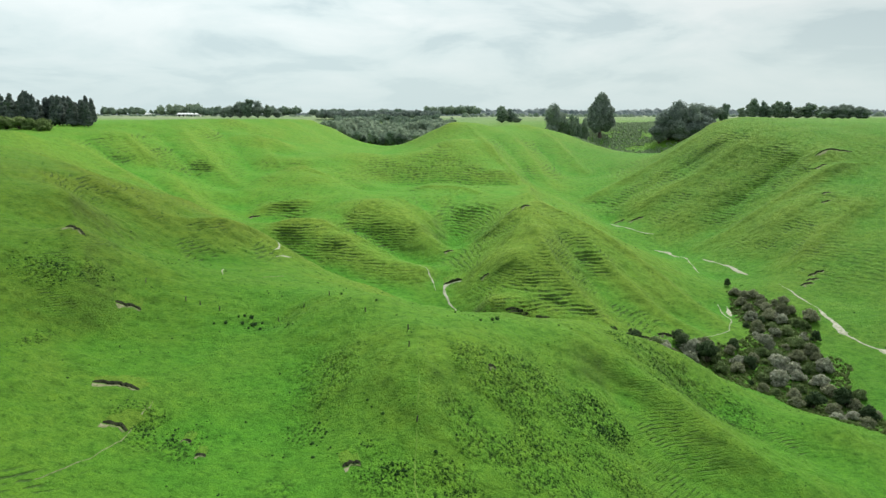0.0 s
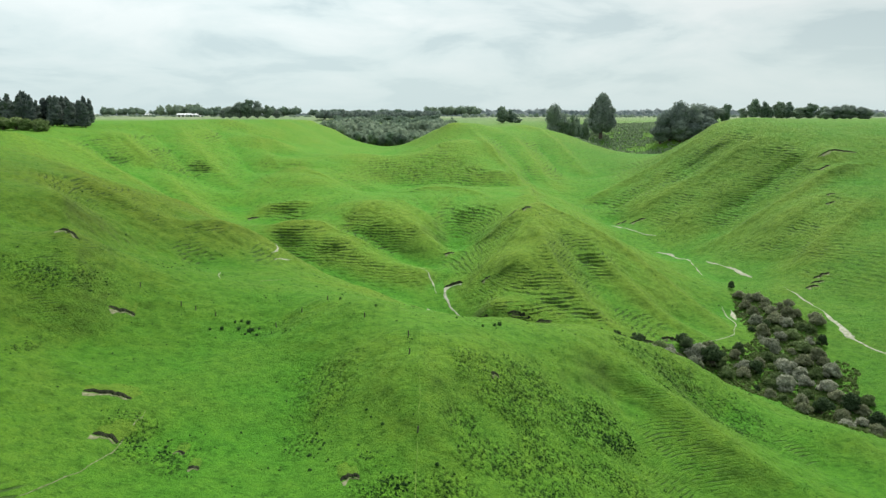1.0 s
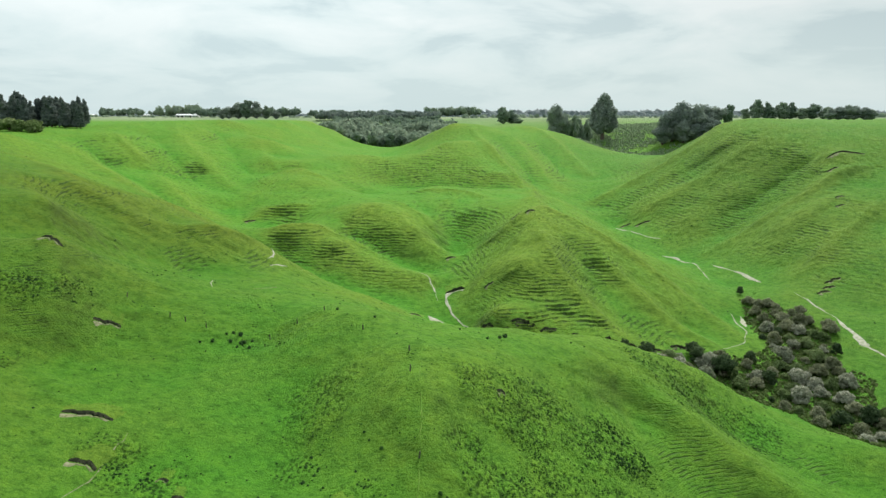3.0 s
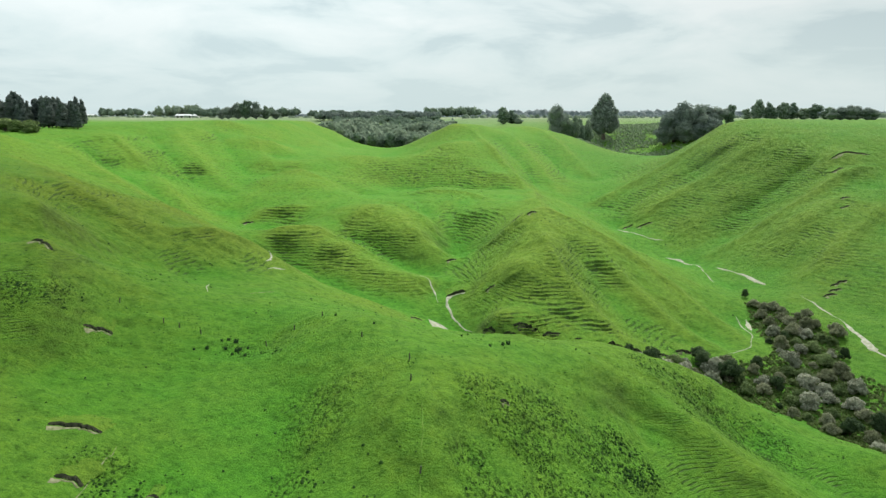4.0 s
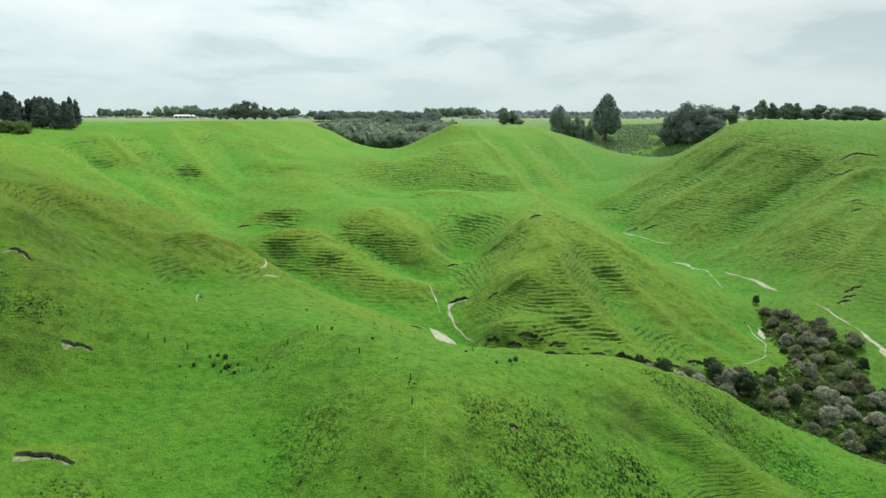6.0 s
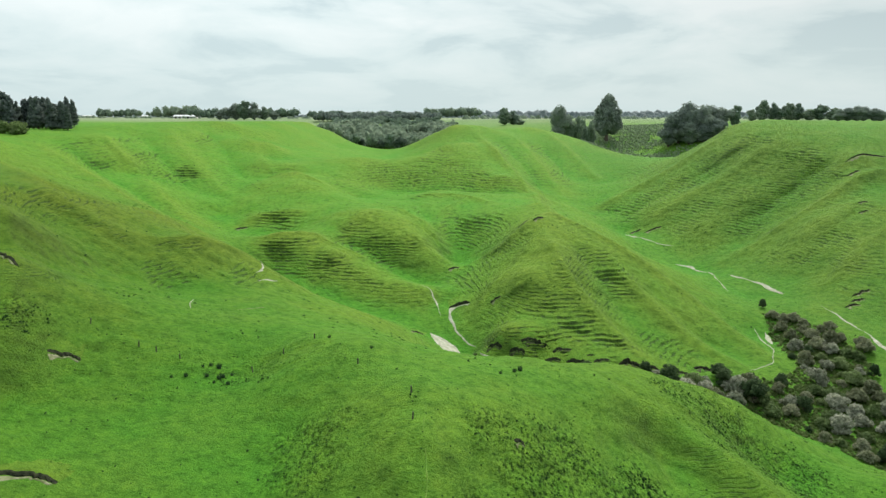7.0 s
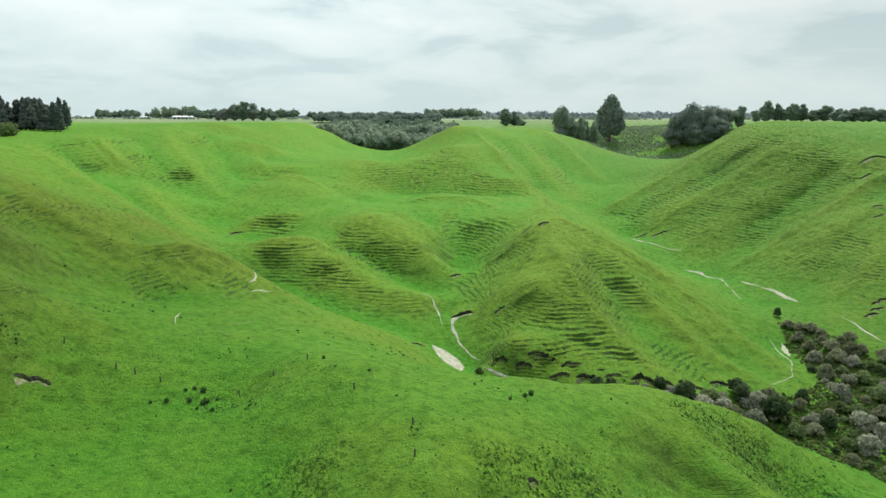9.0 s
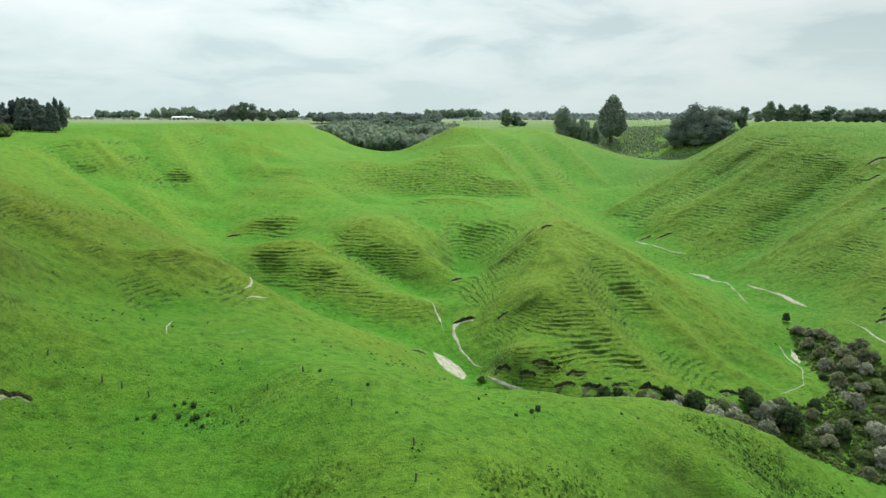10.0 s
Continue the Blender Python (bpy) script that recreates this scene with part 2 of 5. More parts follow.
# patches of hillside where stock have trodden the grass into steps: x, y, half widths, strength
SPURS = [
    (-34, 161, 5.9, 3.0, 1.1), (-27, 156, 6.4, 3.5, 1.1), (-21, 153, 5.0, 3.0, 1.0), (-17, 150, 3.7, 2.3, 0.6), (-32, 156, 5.2, 2.5, 0.7),
    (-21, 171, 5.2, 5.9, 1.1), (-14, 169, 4.9, 2.8, 0.9), (-18, 166, 4.4, 4.6, 0.8), (-24, 176, 4.5, 3.3, 0.6), (6, 152, 4.0, 10.7, 0.9),
    (11, 159, 3.1, 4.9, 0.8), (16, 159, 2.2, 3.3, 0.6), (1, 154, 3.1, 4.6, 0.6),
]
KNOLL = [
    (-15, 275, 13.3, 12.9, 1.0), (-4, 283, 9.3, 12.0, 0.9), (12, 267, 7.5, 8.2, 1.3), (3, 275, 6.8, 8.9, 0.9), (30, 321, 8.8, 14.0, 0.7),
    (47, 336, 8.1, 14.0, 1.0), (48, 294, 8.7, 14.0, 0.8), (39, 282, 4.8, 10.3, 0.8), (-7, 214, 4.4, 10.4, 1.2), (7, 192, 7.6, 11.4, 1.3),
    (12, 182, 3.8, 7.9, 1.0),
]
HILL = [
    (12, 133, 4.6, 2.3, 0.9), (19, 132, 5.3, 2.4, 0.8), (9, 123, 3.8, 4.4, 1.4), (16, 122, 5.1, 2.8, 1.6), (23, 123, 5.2, 2.9, 1.6),
    (27, 119, 3.6, 1.8, 1.8), (22, 127, 4.8, 2.2, 1.2), (31, 151, 4.2, 3.7, 1.2), (34, 146, 4.6, 4.3, 1.5), (25, 139, 3.4, 7.3, 0.9),
    (35, 141, 2.9, 2.2, 0.8), (29, 135, 4.2, 3.9, 0.7), (40, 127, 4.2, 2.7, 1.2), (43, 123, 4.7, 2.4, 1.4), (37, 129, 3.1, 2.2, 0.7),
    (13, 126, 5.3, 4.0, 1.2), (21, 127, 5.6, 2.7, 1.3), (26, 122, 4.7, 2.0, 1.6), (10, 121, 4.1, 1.5, 1.5), (17, 121, 5.3, 1.5, 1.7), (22, 119, 5.2, 1.5, 1.7), (13, 119, 4.2, 1.5, 1.6),
]
EAST = [
    (60, 246, 7.6, 8.1, 1.1), (71, 249, 6.5, 6.9, 1.0), (83, 250, 5.1, 7.8, 1.0), (95, 254, 4.4, 6.5, 0.9), (82, 230, 6.0, 4.8, 0.7),
    (104, 255, 4.5, 6.3, 0.8), (111, 251, 4.8, 5.9, 0.7), (116, 232, 5.8, 7.2, 1.2), (116, 221, 4.9, 6.8, 1.2), (108, 222, 5.5, 5.8, 1.1),
    (98, 219, 6.0, 4.7, 1.0), (90, 212, 4.7, 4.0, 0.8), (94, 228, 4.7, 6.2, 0.7), (76, 222, 5.4, 4.7, 0.6), (98, 182, 4.0, 4.8, 1.0),
    (91, 180, 3.9, 4.3, 1.0), (96, 171, 3.1, 5.5, 0.9), (86, 186, 3.0, 3.2, 0.6), (117, 196, 4.5, 8.7, 0.6), (90, 153, 4.4, 6.4, 0.9),
]
WEST = [
    (-121, 231, 2.5, 9.0, 1.0), (-108, 222, 3.2, 7.3, 1.0), (-117, 263, 1.8, 16.0, 1.1), (-103, 246, 2.7, 14.3, 1.2), (-88, 235, 5.1, 9.3, 1.0),
    (-101, 299, 4.4, 16.0, 0.9), (-70, 127, 12.0, 16.0, 1.0), (-62, 120, 0.9, 4.0, 0.8), (-60, 113, 1.9, 4.1, 0.7), (-55, 117, 1.6, 2.0, 0.8),
    (-51, 117, 2.0, 2.0, 1.2), (-46, 121, 2.3, 3.9, 1.0), (-43, 121, 2.1, 1.5, 0.9), (-44, 113, 2.4, 2.4, 0.8), (-41, 110, 2.2, 2.3, 1.0),
    (-33, 118, 2.5, 4.5, 0.8), (-48, 226, 3.7, 8.0, 0.7), (-47, 184, 4.8, 16.0, 1.0), (-48, 79, 1.9, 2.1, 1.1), (-44, 78, 1.3, 1.7, 0.8),
    (-45, 73, 1.8, 1.5, 0.8), (-47, 88, 1.6, 5.5, 0.5),
]
NEAR = [
    (26, 69, 4.1, 4.2, 0.9), (25, 76, 2.7, 1.5, 0.6), (24, 61, 3.6, 3.1, 0.8), (42, 81, 3.0, 2.8, 0.9), (44, 78, 2.9, 2.1, 0.8),
    (-30, 43, 2.1, 1.8, 0.9), (-28, 46, 1.6, 1.6, 0.7),
]
TUSSOCK_FACE = [
    (10, 69, 3.6, 3.5, 1.0), (14, 66, 3.7, 3.6, 1.2), (7, 64, 3.2, 3.1, 0.8), (5, 68, 2.6, 1.8, 0.8), (10, 59, 3.6, 3.0, 0.9),
    (17, 67, 3.1, 4.0, 1.0), (5, 56, 2.7, 2.1, 0.9), (10, 53, 3.3, 2.0, 0.9), (17, 59, 3.3, 3.1, 0.7), (2, 59, 1.7, 2.0, 0.6),
    (32, 87, 5.9, 7.3, 0.6), (38, 85, 5.2, 5.6, 0.6), (0, 50, 2.4, 1.8, 1.0), (-4, 50, 2.8, 1.9, 0.7), (2, 67, 1.2, 2.1, 0.8),
]
TUSSOCK_WEST = [
    (-12, 64, 3.1, 2.9, 0.5), (-13, 57, 1.7, 3.2, 0.5), (-7, 53, 3.0, 1.7, 0.4), (-28, 56, 2.4, 2.4, 0.8), (-23, 53, 2.2, 3.1, 0.8),
    (-26, 52, 2.2, 2.5, 0.5), (-43, 66, 0.9, 3.1, 0.9), (-48, 77, 2.9, 3.0, 0.9), (-44, 80, 1.7, 3.0, 0.7), (-13, 48, 1.8, 1.6, 0.5),
    (-22, 81, 4.1, 3.5, 0.4), (-13, 68, 3.6, 2.1, 0.5),
]

CRESTS = []


def crest(name, high, wide, *line):
    """The sharp back of a ridge or, when negative, the crease of a rill, along a line on the plan."""
    CRESTS.append((high, wide, line))


crest("ribbed_spur", 2.2, 3.5, (-42, 166), (-32, 169), (-25, 166), (-19, 163), (-12, 158), (-2, 150))
crest("ribbed_foot", -1.0, 4, (-30, 146), (-20, 141), (-9, 135))
crest("middle_spur", 2.2, 4, (-20, 200), (-13, 194), (-7, 187), (-3, 180), (1, 173))
crest("middle_spur_left", 1.6, 3, (-19, 185), (-22, 180), (-25, 175), (-27, 170))
crest("middle_gully", -1.4, 3.5, (-30, 182), (-24, 172), (-15, 166), (-7, 161))
crest("twin_spur", 2, 4, (-12, 226), (-4, 225), (3, 222), (9, 216), (14, 208))
crest("twin_rib", 1.8, 3.5, (7, 219), (2, 207), (-2, 194), (-2, 184))
crest("twin_gully", -1.2, 3.5, (-9, 214), (-7, 202), (-5, 192))
crest("knoll_spur", 3.4, 4.5, (15, 345), (19, 312), (24, 291), (29, 265), (31, 240), (27, 205), (25, 178))
crest("knoll_brow", 1.6, 6, (-24, 292), (-12, 300), (2, 308), (14, 314))
crest("knoll_mid", 2.0, 6, (34, 349), (39, 320), (42, 292), (44, 262))
crest("knoll_east", 2.4, 7, (52, 385), (60, 345), (63, 315), (66, 286))
crest("knoll_gully", -1.8, 4.5, (27, 335), (31, 310), (35, 288), (37, 262))
crest("knoll_gully_east", -1.6, 5, (47, 350), (51, 320), (53, 295))
crest("hill_west_arete", 1.8, 3, (21, 167), (13, 163), (7, 165), (1, 161))
crest("hill_front", 1.1, 2.8, (21, 160), (16, 151), (10, 143), (6, 138), (4, 134))
crest("hill_nose", 2.2, 2.8, (21, 158), (22, 147), (23, 139), (25.5, 132), (28.5, 126), (32, 119))
crest("hill_hollow", -1.4, 3.5, (27, 155), (29.5, 147), (32, 139), (34.5, 131))
crest("hill_rib", 1.7, 2.6, (34, 154), (37.5, 143), (41, 136), (45.5, 130), (52, 122))
crest("hill_groove", -1.2, 2.6, (39, 150), (43, 141), (48, 134), (54, 127))
crest("hill_east_arete", 2.4, 3.2, (24, 172), (30, 166), (37, 160), (43, 156), (50, 149), (55, 138), (58, 130))
crest("hill_crease", -0.9, 1.6, (28, 169), (35, 164), (41, 160.5), (46, 157))
crest("east_corner", 2.6, 5, (107, 270), (89, 267), (71, 264), (53, 253))
crest("east_fold", -1.5, 6, (105, 252), (93, 252), (77, 247), (61, 242))
crest("east_rib", 2.2, 6, (114, 246), (102, 243), (87, 239), (72, 233), (61, 230))
crest("east_fold_two", -1.8, 6, (124, 226), (111, 222), (99, 218), (84, 214))
crest("east_rib_two", 3.2, 4.5, (138, 216), (122, 211), (111, 206), (102, 203), (91, 199), (78, 195))
crest("east_fold_three", -1.6, 4, (117, 196), (106, 188), (95, 181))
crest("east_rib_three", 2.2, 4.5, (124, 190), (107, 177), (97, 170), (88, 164))
crest("near_rib", 1.4, 2.4, (21.0, 81.2), (25.2, 77.5), (28.5, 74.4), (31.4, 71.0), (35.2, 68.7), (41.2, 65.2))
crest("near_crease", -0.8, 3.2, (17.8, 78.9), (21.6, 76.7), (24.2, 72.5), (26.5, 67), (28, 62))
crest("near_spine", 0.9, 3, (-3.3, 77), (-2.6, 66), (-2, 59), (0.5, 55), (4, 52.5), (9, 49.5))
crest("near_gully", -0.3, 3.5, (-22, 84), (-17.5, 72), (-14.5, 64), (-13, 56))
crest("west_rill", -1.1, 1.4, (-126, 254), (-113, 237), (-101, 224))
crest("west_rib_rim", 2.0, 7, (-128, 259), (-110, 237), (-97, 223), (-79, 198), (-66, 184))
crest("west_rib", 2.4, 5.5, (-130, 222), (-106, 201), (-88, 185), (-67, 163), (-50, 154), (-44, 149))
crest("west_fold", -2.2, 5, (-124, 232), (-104, 213), (-84, 195), (-60, 172))
crest("west_rib_mid", 2.0, 8, (-119, 299), (-98, 263), (-77, 234), (-62, 213))
crest("west_fold_mid", -2.0, 5.5, (-119, 276), (-99, 247), (-80, 223))
crest("west_rib_saddle", 1.8, 8, (-100, 335), (-81, 295), (-65, 258), (-55, 240))
crest("west_fold_saddle", -1.8, 6, (-108, 318), (-87, 278), (-70, 246))
crest("west_rib_low", 2, 5, (-98, 158), (-76, 134), (-63, 120), (-53, 117), (-43, 123), (-35, 128), (-24, 122))
crest("west_near_spur", 1.5, 4, (-72, 116), (-58, 101), (-50, 89), (-45, 80), (-41, 73))
crest("basin_mound", 1.4, 3, (-57, 193), (-52, 198), (-46, 199.5), (-38, 200))
crest("basin_hump_far", 1.8, 4, (-62, 243), (-53, 246), (-46, 238), (-38, 232))


def crest_relief(x, y):
    """Sharpens the ridges and creases without raising the land as a whole."""
    out = np.zeros_like(x)
    wav = 0.9 * fbm(x, y, 11, 15, 2)
    for high, wide, line in CRESTS:
        p = np.array(line, float)
        reach = 6 * wide
        near = np.nonzero((x > p[:, 0].min() - reach) & (x < p[:, 0].max() + reach) & (y > p[:, 1].min() - reach) & (y < p[:, 1].max() + reach))[0]
        if not len(near):
            continue
        qx, qy, best = x[near], y[near], np.full(len(near), 1e9)
        fade = np.zeros(len(near))
        for k in range(len(p) - 1):
            ex, ey = p[k + 1] - p[k]
            t = ((qx - p[k, 0]) * ex + (qy - p[k, 1]) * ey) / (ex * ex + ey * ey)
            u = np.clip(t, 0, 1)
            d = np.hypot(qx - p[k, 0] - u * ex, qy - p[k, 1] - u * ey)
            along = (k + u) / (len(p) - 1)
            nearer = d < best
            fade[nearer] = np.minimum(1, 5 * np.minimum(along, 1 - along) + 0.25)[nearer]
            best = np.minimum(best, d)
        d = np.sqrt(np.abs(best + wav[near]) ** 2 + 0.4)
        out[near] += high * fade * (np.exp(-d / wide) - 0.55 * np.exp(-((d / (2.5 * wide)) ** 2)))
    return out


def patches(x, y, spots, ragged):
    m = np.zeros_like(x)
    for cx, cy, ax, ay, power in spots:
        d = np.hypot((x - cx) / (1.3 * ax), (y - cy) / (1.3 * ay))
        m = np.maximum(m, power * (1 - smooth(0.3, 1.3, d + ragged)))
    return m


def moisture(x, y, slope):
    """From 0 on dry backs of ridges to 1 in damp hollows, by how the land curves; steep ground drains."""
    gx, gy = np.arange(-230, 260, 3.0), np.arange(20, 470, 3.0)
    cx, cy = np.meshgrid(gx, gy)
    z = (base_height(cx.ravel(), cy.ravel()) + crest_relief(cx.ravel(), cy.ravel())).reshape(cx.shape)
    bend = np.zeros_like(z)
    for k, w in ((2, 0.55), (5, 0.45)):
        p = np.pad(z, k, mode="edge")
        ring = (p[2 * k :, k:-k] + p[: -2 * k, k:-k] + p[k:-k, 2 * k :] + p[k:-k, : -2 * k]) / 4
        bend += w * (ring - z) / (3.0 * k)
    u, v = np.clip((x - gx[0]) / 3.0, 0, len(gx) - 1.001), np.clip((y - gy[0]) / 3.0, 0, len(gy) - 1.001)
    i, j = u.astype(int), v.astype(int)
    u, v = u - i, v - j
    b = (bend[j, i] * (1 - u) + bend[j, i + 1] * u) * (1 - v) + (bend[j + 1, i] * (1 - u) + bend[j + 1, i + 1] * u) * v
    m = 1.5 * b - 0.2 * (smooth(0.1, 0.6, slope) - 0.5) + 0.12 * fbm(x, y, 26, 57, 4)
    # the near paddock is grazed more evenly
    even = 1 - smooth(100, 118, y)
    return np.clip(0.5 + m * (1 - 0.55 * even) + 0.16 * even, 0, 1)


def land(xs, ys):
    """Height of the ground on the lines of a grid, with trodden steps, hummocks and rills."""
    gx, gy = np.meshgrid(xs, ys)
    base = base_height(gx.ravel(), gy.ravel())
    x, y = gx.ravel(), gy.ravel()
    backs = crest_relief(x, y)
    base = (base + backs).reshape(gx.shape)
    dy, dx = np.gradient(base, ys, xs)
    slope = np.hypot(dx, dy).ravel()
    z = base.ravel()
    near = 1 - smooth(260, 420, y)
    ragged = 0.55 * fbm(x, y, 6, 21, 3)
    mask = patches(x, y, SPURS + KNOLL + HILL + EAST + WEST + NEAR, ragged)
    mask = np.maximum(mask, 0.4 * smooth(0.05, 0.5, fbm(x, y, 26, 5, 3)) * smooth(105, 140, y)) * smooth(0.16, 0.34, slope) * near * (1 - 0.85 * smooth(0.15, 0.9, backs))
    pitch = 0.25 + 0.08 * smooth(88, 106, y) + 0.0016 * np.maximum(y - 105, 0)
    phase = (z + 0.24 * y) / (1.25 * pitch) + 0.9 * fbm(x, y, 18, 31, 2) + 0.30 * fbm(x / 2.0, y, 2.4, 37, 3)
    frac = phase - np.floor(phase)
    # worn through in places: whole steps fade and run into each other
    worn = 0.25 + 1.2 * smooth(-0.4, 0.4, fbm(x / 1.8, y, 3.0, 39, 3))
    step = smooth(0.50, 1.0, frac)
    z = z + mask * worn * 1.45 * pitch * (step - frac) * (0.35 + 0.65 * smooth(90, 106, y))
    rough = 0.3 + smooth(0.15, 0.45, slope)
    lumps = patches(x, y, TUSSOCK_FACE + TUSSOCK_WEST, ragged)
    z = z + near * (0.30 * fbm(x, y, 7, 41, 3) + 0.17 * fbm(x, y, 1.3, 47, 2) * rough * (1 - 0.5 * mask))
    z = z + near * lumps * 0.30 * smooth(-0.1, 0.6, fbm(x, y, 1.1, 49, 2))
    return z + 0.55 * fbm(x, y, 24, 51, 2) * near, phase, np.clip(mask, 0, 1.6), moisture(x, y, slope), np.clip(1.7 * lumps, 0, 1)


def spread(lo, a, b, hi, step, grow):
    """Lines of a grid: even from a to b, ever wider beyond."""
    mid = list(np.arange(a, b + 1e-6, step))
    up, s = [], step
    while (up[-1] if up else b) < hi:
        s *= grow
        up.append((up[-1] if up else b) + s)
    down, s = [], step
    while (down[-1] if down else a) > lo:
        s *= 1.07
        down.append((down[-1] if down else a) - s)
    return np.array(down[::-1] + mid + up)


def material(name, rough=0.8):
    m = bpy.data.materials.new(name)
    m.use_nodes = True
    b = m.node_tree.nodes["Principled BSDF"]
    b.inputs["Roughness"].default_value = rough
    b.inputs["Specular IOR Level"].default_value = 0.08
    return m, m.node_tree.nodes.new, m.node_tree.links.new, b


def make_grass():
    m, n, l, b = material("pasture", 0.9)
    pos = n("ShaderNodeNewGeometry")
    where = n("ShaderNodeSeparateXYZ")
    l(pos.outputs["Position"], where.inputs[0])
    where_x, where_y = where.outputs[0], where.outputs[1]

    def noise(scale, detail, rough=0.55):
        t = n("ShaderNodeTexNoise")
        t.inputs["Scale"].default_value, t.inputs["Detail"].default_value, t.inputs["Roughness"].default_value = scale, detail, rough
        l(pos.outputs["Position"], t.inputs["Vector"])
        return t.outputs[0]

    def ramp(value, *stops):
        r = n("ShaderNodeValToRGB")
        e = r.color_ramp.elements
        e[0].position, e[0].color = stops[0][0], (*stops[0][1], 1)
        e[1].position, e[1].color = stops[-1][0], (*stops[-1][1], 1)
        for p, c in stops[1:-1]:
            e.new(p).color = (*c, 1)
        l(value, r.inputs[0])
        return r.outputs[0]

    def mix(kind, f, a, c):
        x = n("ShaderNodeMix")
        x.data_type, x.blend_type = "RGBA", kind
        for s, v in (("Factor", f), ("A", a), ("B", c)):
            if isinstance(v, (int, float, tuple)):
                x.inputs[s].default_value = v
            else:
                l(v, x.inputs[s])
        return x.outputs["Result"]

    def math_node(kind, a, c, clamp=False):
        x = n("ShaderNodeMath")
        x.operation, x.use_clamp = kind, clamp
        for s, v in enumerate((a, c)):
            if isinstance(v, (int, float)):
                x.inputs[s].default_value = v
            elif v is not None:
                l(v, x.inputs[s])
        return x.outputs[0]

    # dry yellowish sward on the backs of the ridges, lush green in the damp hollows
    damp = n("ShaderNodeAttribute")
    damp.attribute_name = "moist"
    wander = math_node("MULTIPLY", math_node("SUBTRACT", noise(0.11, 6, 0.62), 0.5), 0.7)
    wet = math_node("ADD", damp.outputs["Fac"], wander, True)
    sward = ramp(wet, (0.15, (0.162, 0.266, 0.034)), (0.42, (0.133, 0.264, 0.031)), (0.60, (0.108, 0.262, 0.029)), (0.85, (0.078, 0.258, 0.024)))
    # steep ground: rank grass and soil, darkened further by slope shade in the colour
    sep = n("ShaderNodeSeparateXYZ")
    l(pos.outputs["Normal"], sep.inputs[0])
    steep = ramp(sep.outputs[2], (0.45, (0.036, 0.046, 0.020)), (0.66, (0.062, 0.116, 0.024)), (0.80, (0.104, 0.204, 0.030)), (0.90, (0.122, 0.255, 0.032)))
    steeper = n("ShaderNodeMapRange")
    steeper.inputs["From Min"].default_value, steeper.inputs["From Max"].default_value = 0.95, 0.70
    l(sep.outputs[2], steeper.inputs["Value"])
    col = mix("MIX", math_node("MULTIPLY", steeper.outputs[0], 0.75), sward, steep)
    fine = ramp(noise(0.75, 5, 0.62), (0.32, (0.62, 0.68, 0.60)), (0.5, (1, 1, 1)), (0.70, (1.24, 1.15, 1.05)))
    col = mix("MULTIPLY", 0.85, col, fine)
    # grazed turf seen as short dark dashes lying along the slope
    lie = n("ShaderNodeMapping")
    lie.inputs["Scale"].default_value = (0.9, 1.9, 4.2)
    l(pos.outputs["Position"], lie.inputs["Vector"])
    dash = n("ShaderNodeTexNoise")
    dash.inputs["Scale"].default_value, dash.inputs["Detail"].default_value, dash.inputs["Roughness"].default_value = 1.25, 3, 0.6
    l(lie.outputs[0], dash.inputs["Vector"])
    blades = ramp(dash.outputs[0], (0.33, (0.50, 0.58, 0.50)), (0.44, (0.96, 0.97, 0.96)), (0.68, (1.18, 1.12, 1.0)))
    col = mix("MULTIPLY", 0.8, col, blades)
    # olive west hillside; dimmer light put into the colour west, east and near
    west, east = n("ShaderNodeMapRange"), n("ShaderNodeMapRange")
    tone_edge = math_node("ADD", where.outputs[0], math_node("MULTIPLY", noise(0.03, 4), 30))
    for r, a, c in ((west, 0, -38), (east, 62, 98)):
        r.inputs["From Min"].default_value, r.inputs["From Max"].default_value = a, c
        l(tone_edge, r.inputs["Value"])
    nearer = n("ShaderNodeMapRange")
    nearer.inputs["From Min"].default_value, nearer.inputs["From Max"].default_value = 190, 100
    l(where.outputs[1], nearer.inputs["Value"])
    west_near = n("ShaderNodeMapRange")
    west_near.inputs["From Min"].default_value, west_near.inputs["From Max"].default_value = 210, 125
    l(where_y, west_near.inputs["Value"])
    col = mix("MULTIPLY", math_node("MULTIPLY", west.outputs[0], west_near.outputs[0]), col, (0.92, 0.80, 0.78, 1))
    col = mix("MULTIPLY", nearer.outputs[0], col, (0.88, 0.86, 0.84, 1))
    col = mix("MULTIPLY", east.outputs[0], col, (0.84, 0.84, 0.93, 1))
    # the far plain: pale two-tone paddocks, with haze put into the colour
    paled = ramp(noise(0.006, 2), (0.42, (0.17, 0.24, 0.12)), (0.58, (0.24, 0.28, 0.17)))
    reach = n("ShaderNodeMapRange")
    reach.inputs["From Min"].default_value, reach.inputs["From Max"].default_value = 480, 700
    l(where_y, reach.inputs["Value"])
    col = mix("MIX", reach.outputs[0], col, paled)
    tiny = ramp(noise(6.0, 4, 0.75), (0.3, (0.52, 0.58, 0.55)), (0.65, (1.18, 1.15, 1.08)))
    col = mix("MULTIPLY", 0.5, col, tiny)
    # tussocky turf: dark earth hollows between pale tufts, their shadows put into the colour
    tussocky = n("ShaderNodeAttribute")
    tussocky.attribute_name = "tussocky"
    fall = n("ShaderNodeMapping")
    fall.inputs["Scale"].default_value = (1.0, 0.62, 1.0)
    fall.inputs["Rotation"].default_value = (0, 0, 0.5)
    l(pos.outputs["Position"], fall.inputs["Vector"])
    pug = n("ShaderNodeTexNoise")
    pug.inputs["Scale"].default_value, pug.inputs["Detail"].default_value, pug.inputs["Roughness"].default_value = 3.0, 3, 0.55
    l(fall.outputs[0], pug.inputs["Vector"])
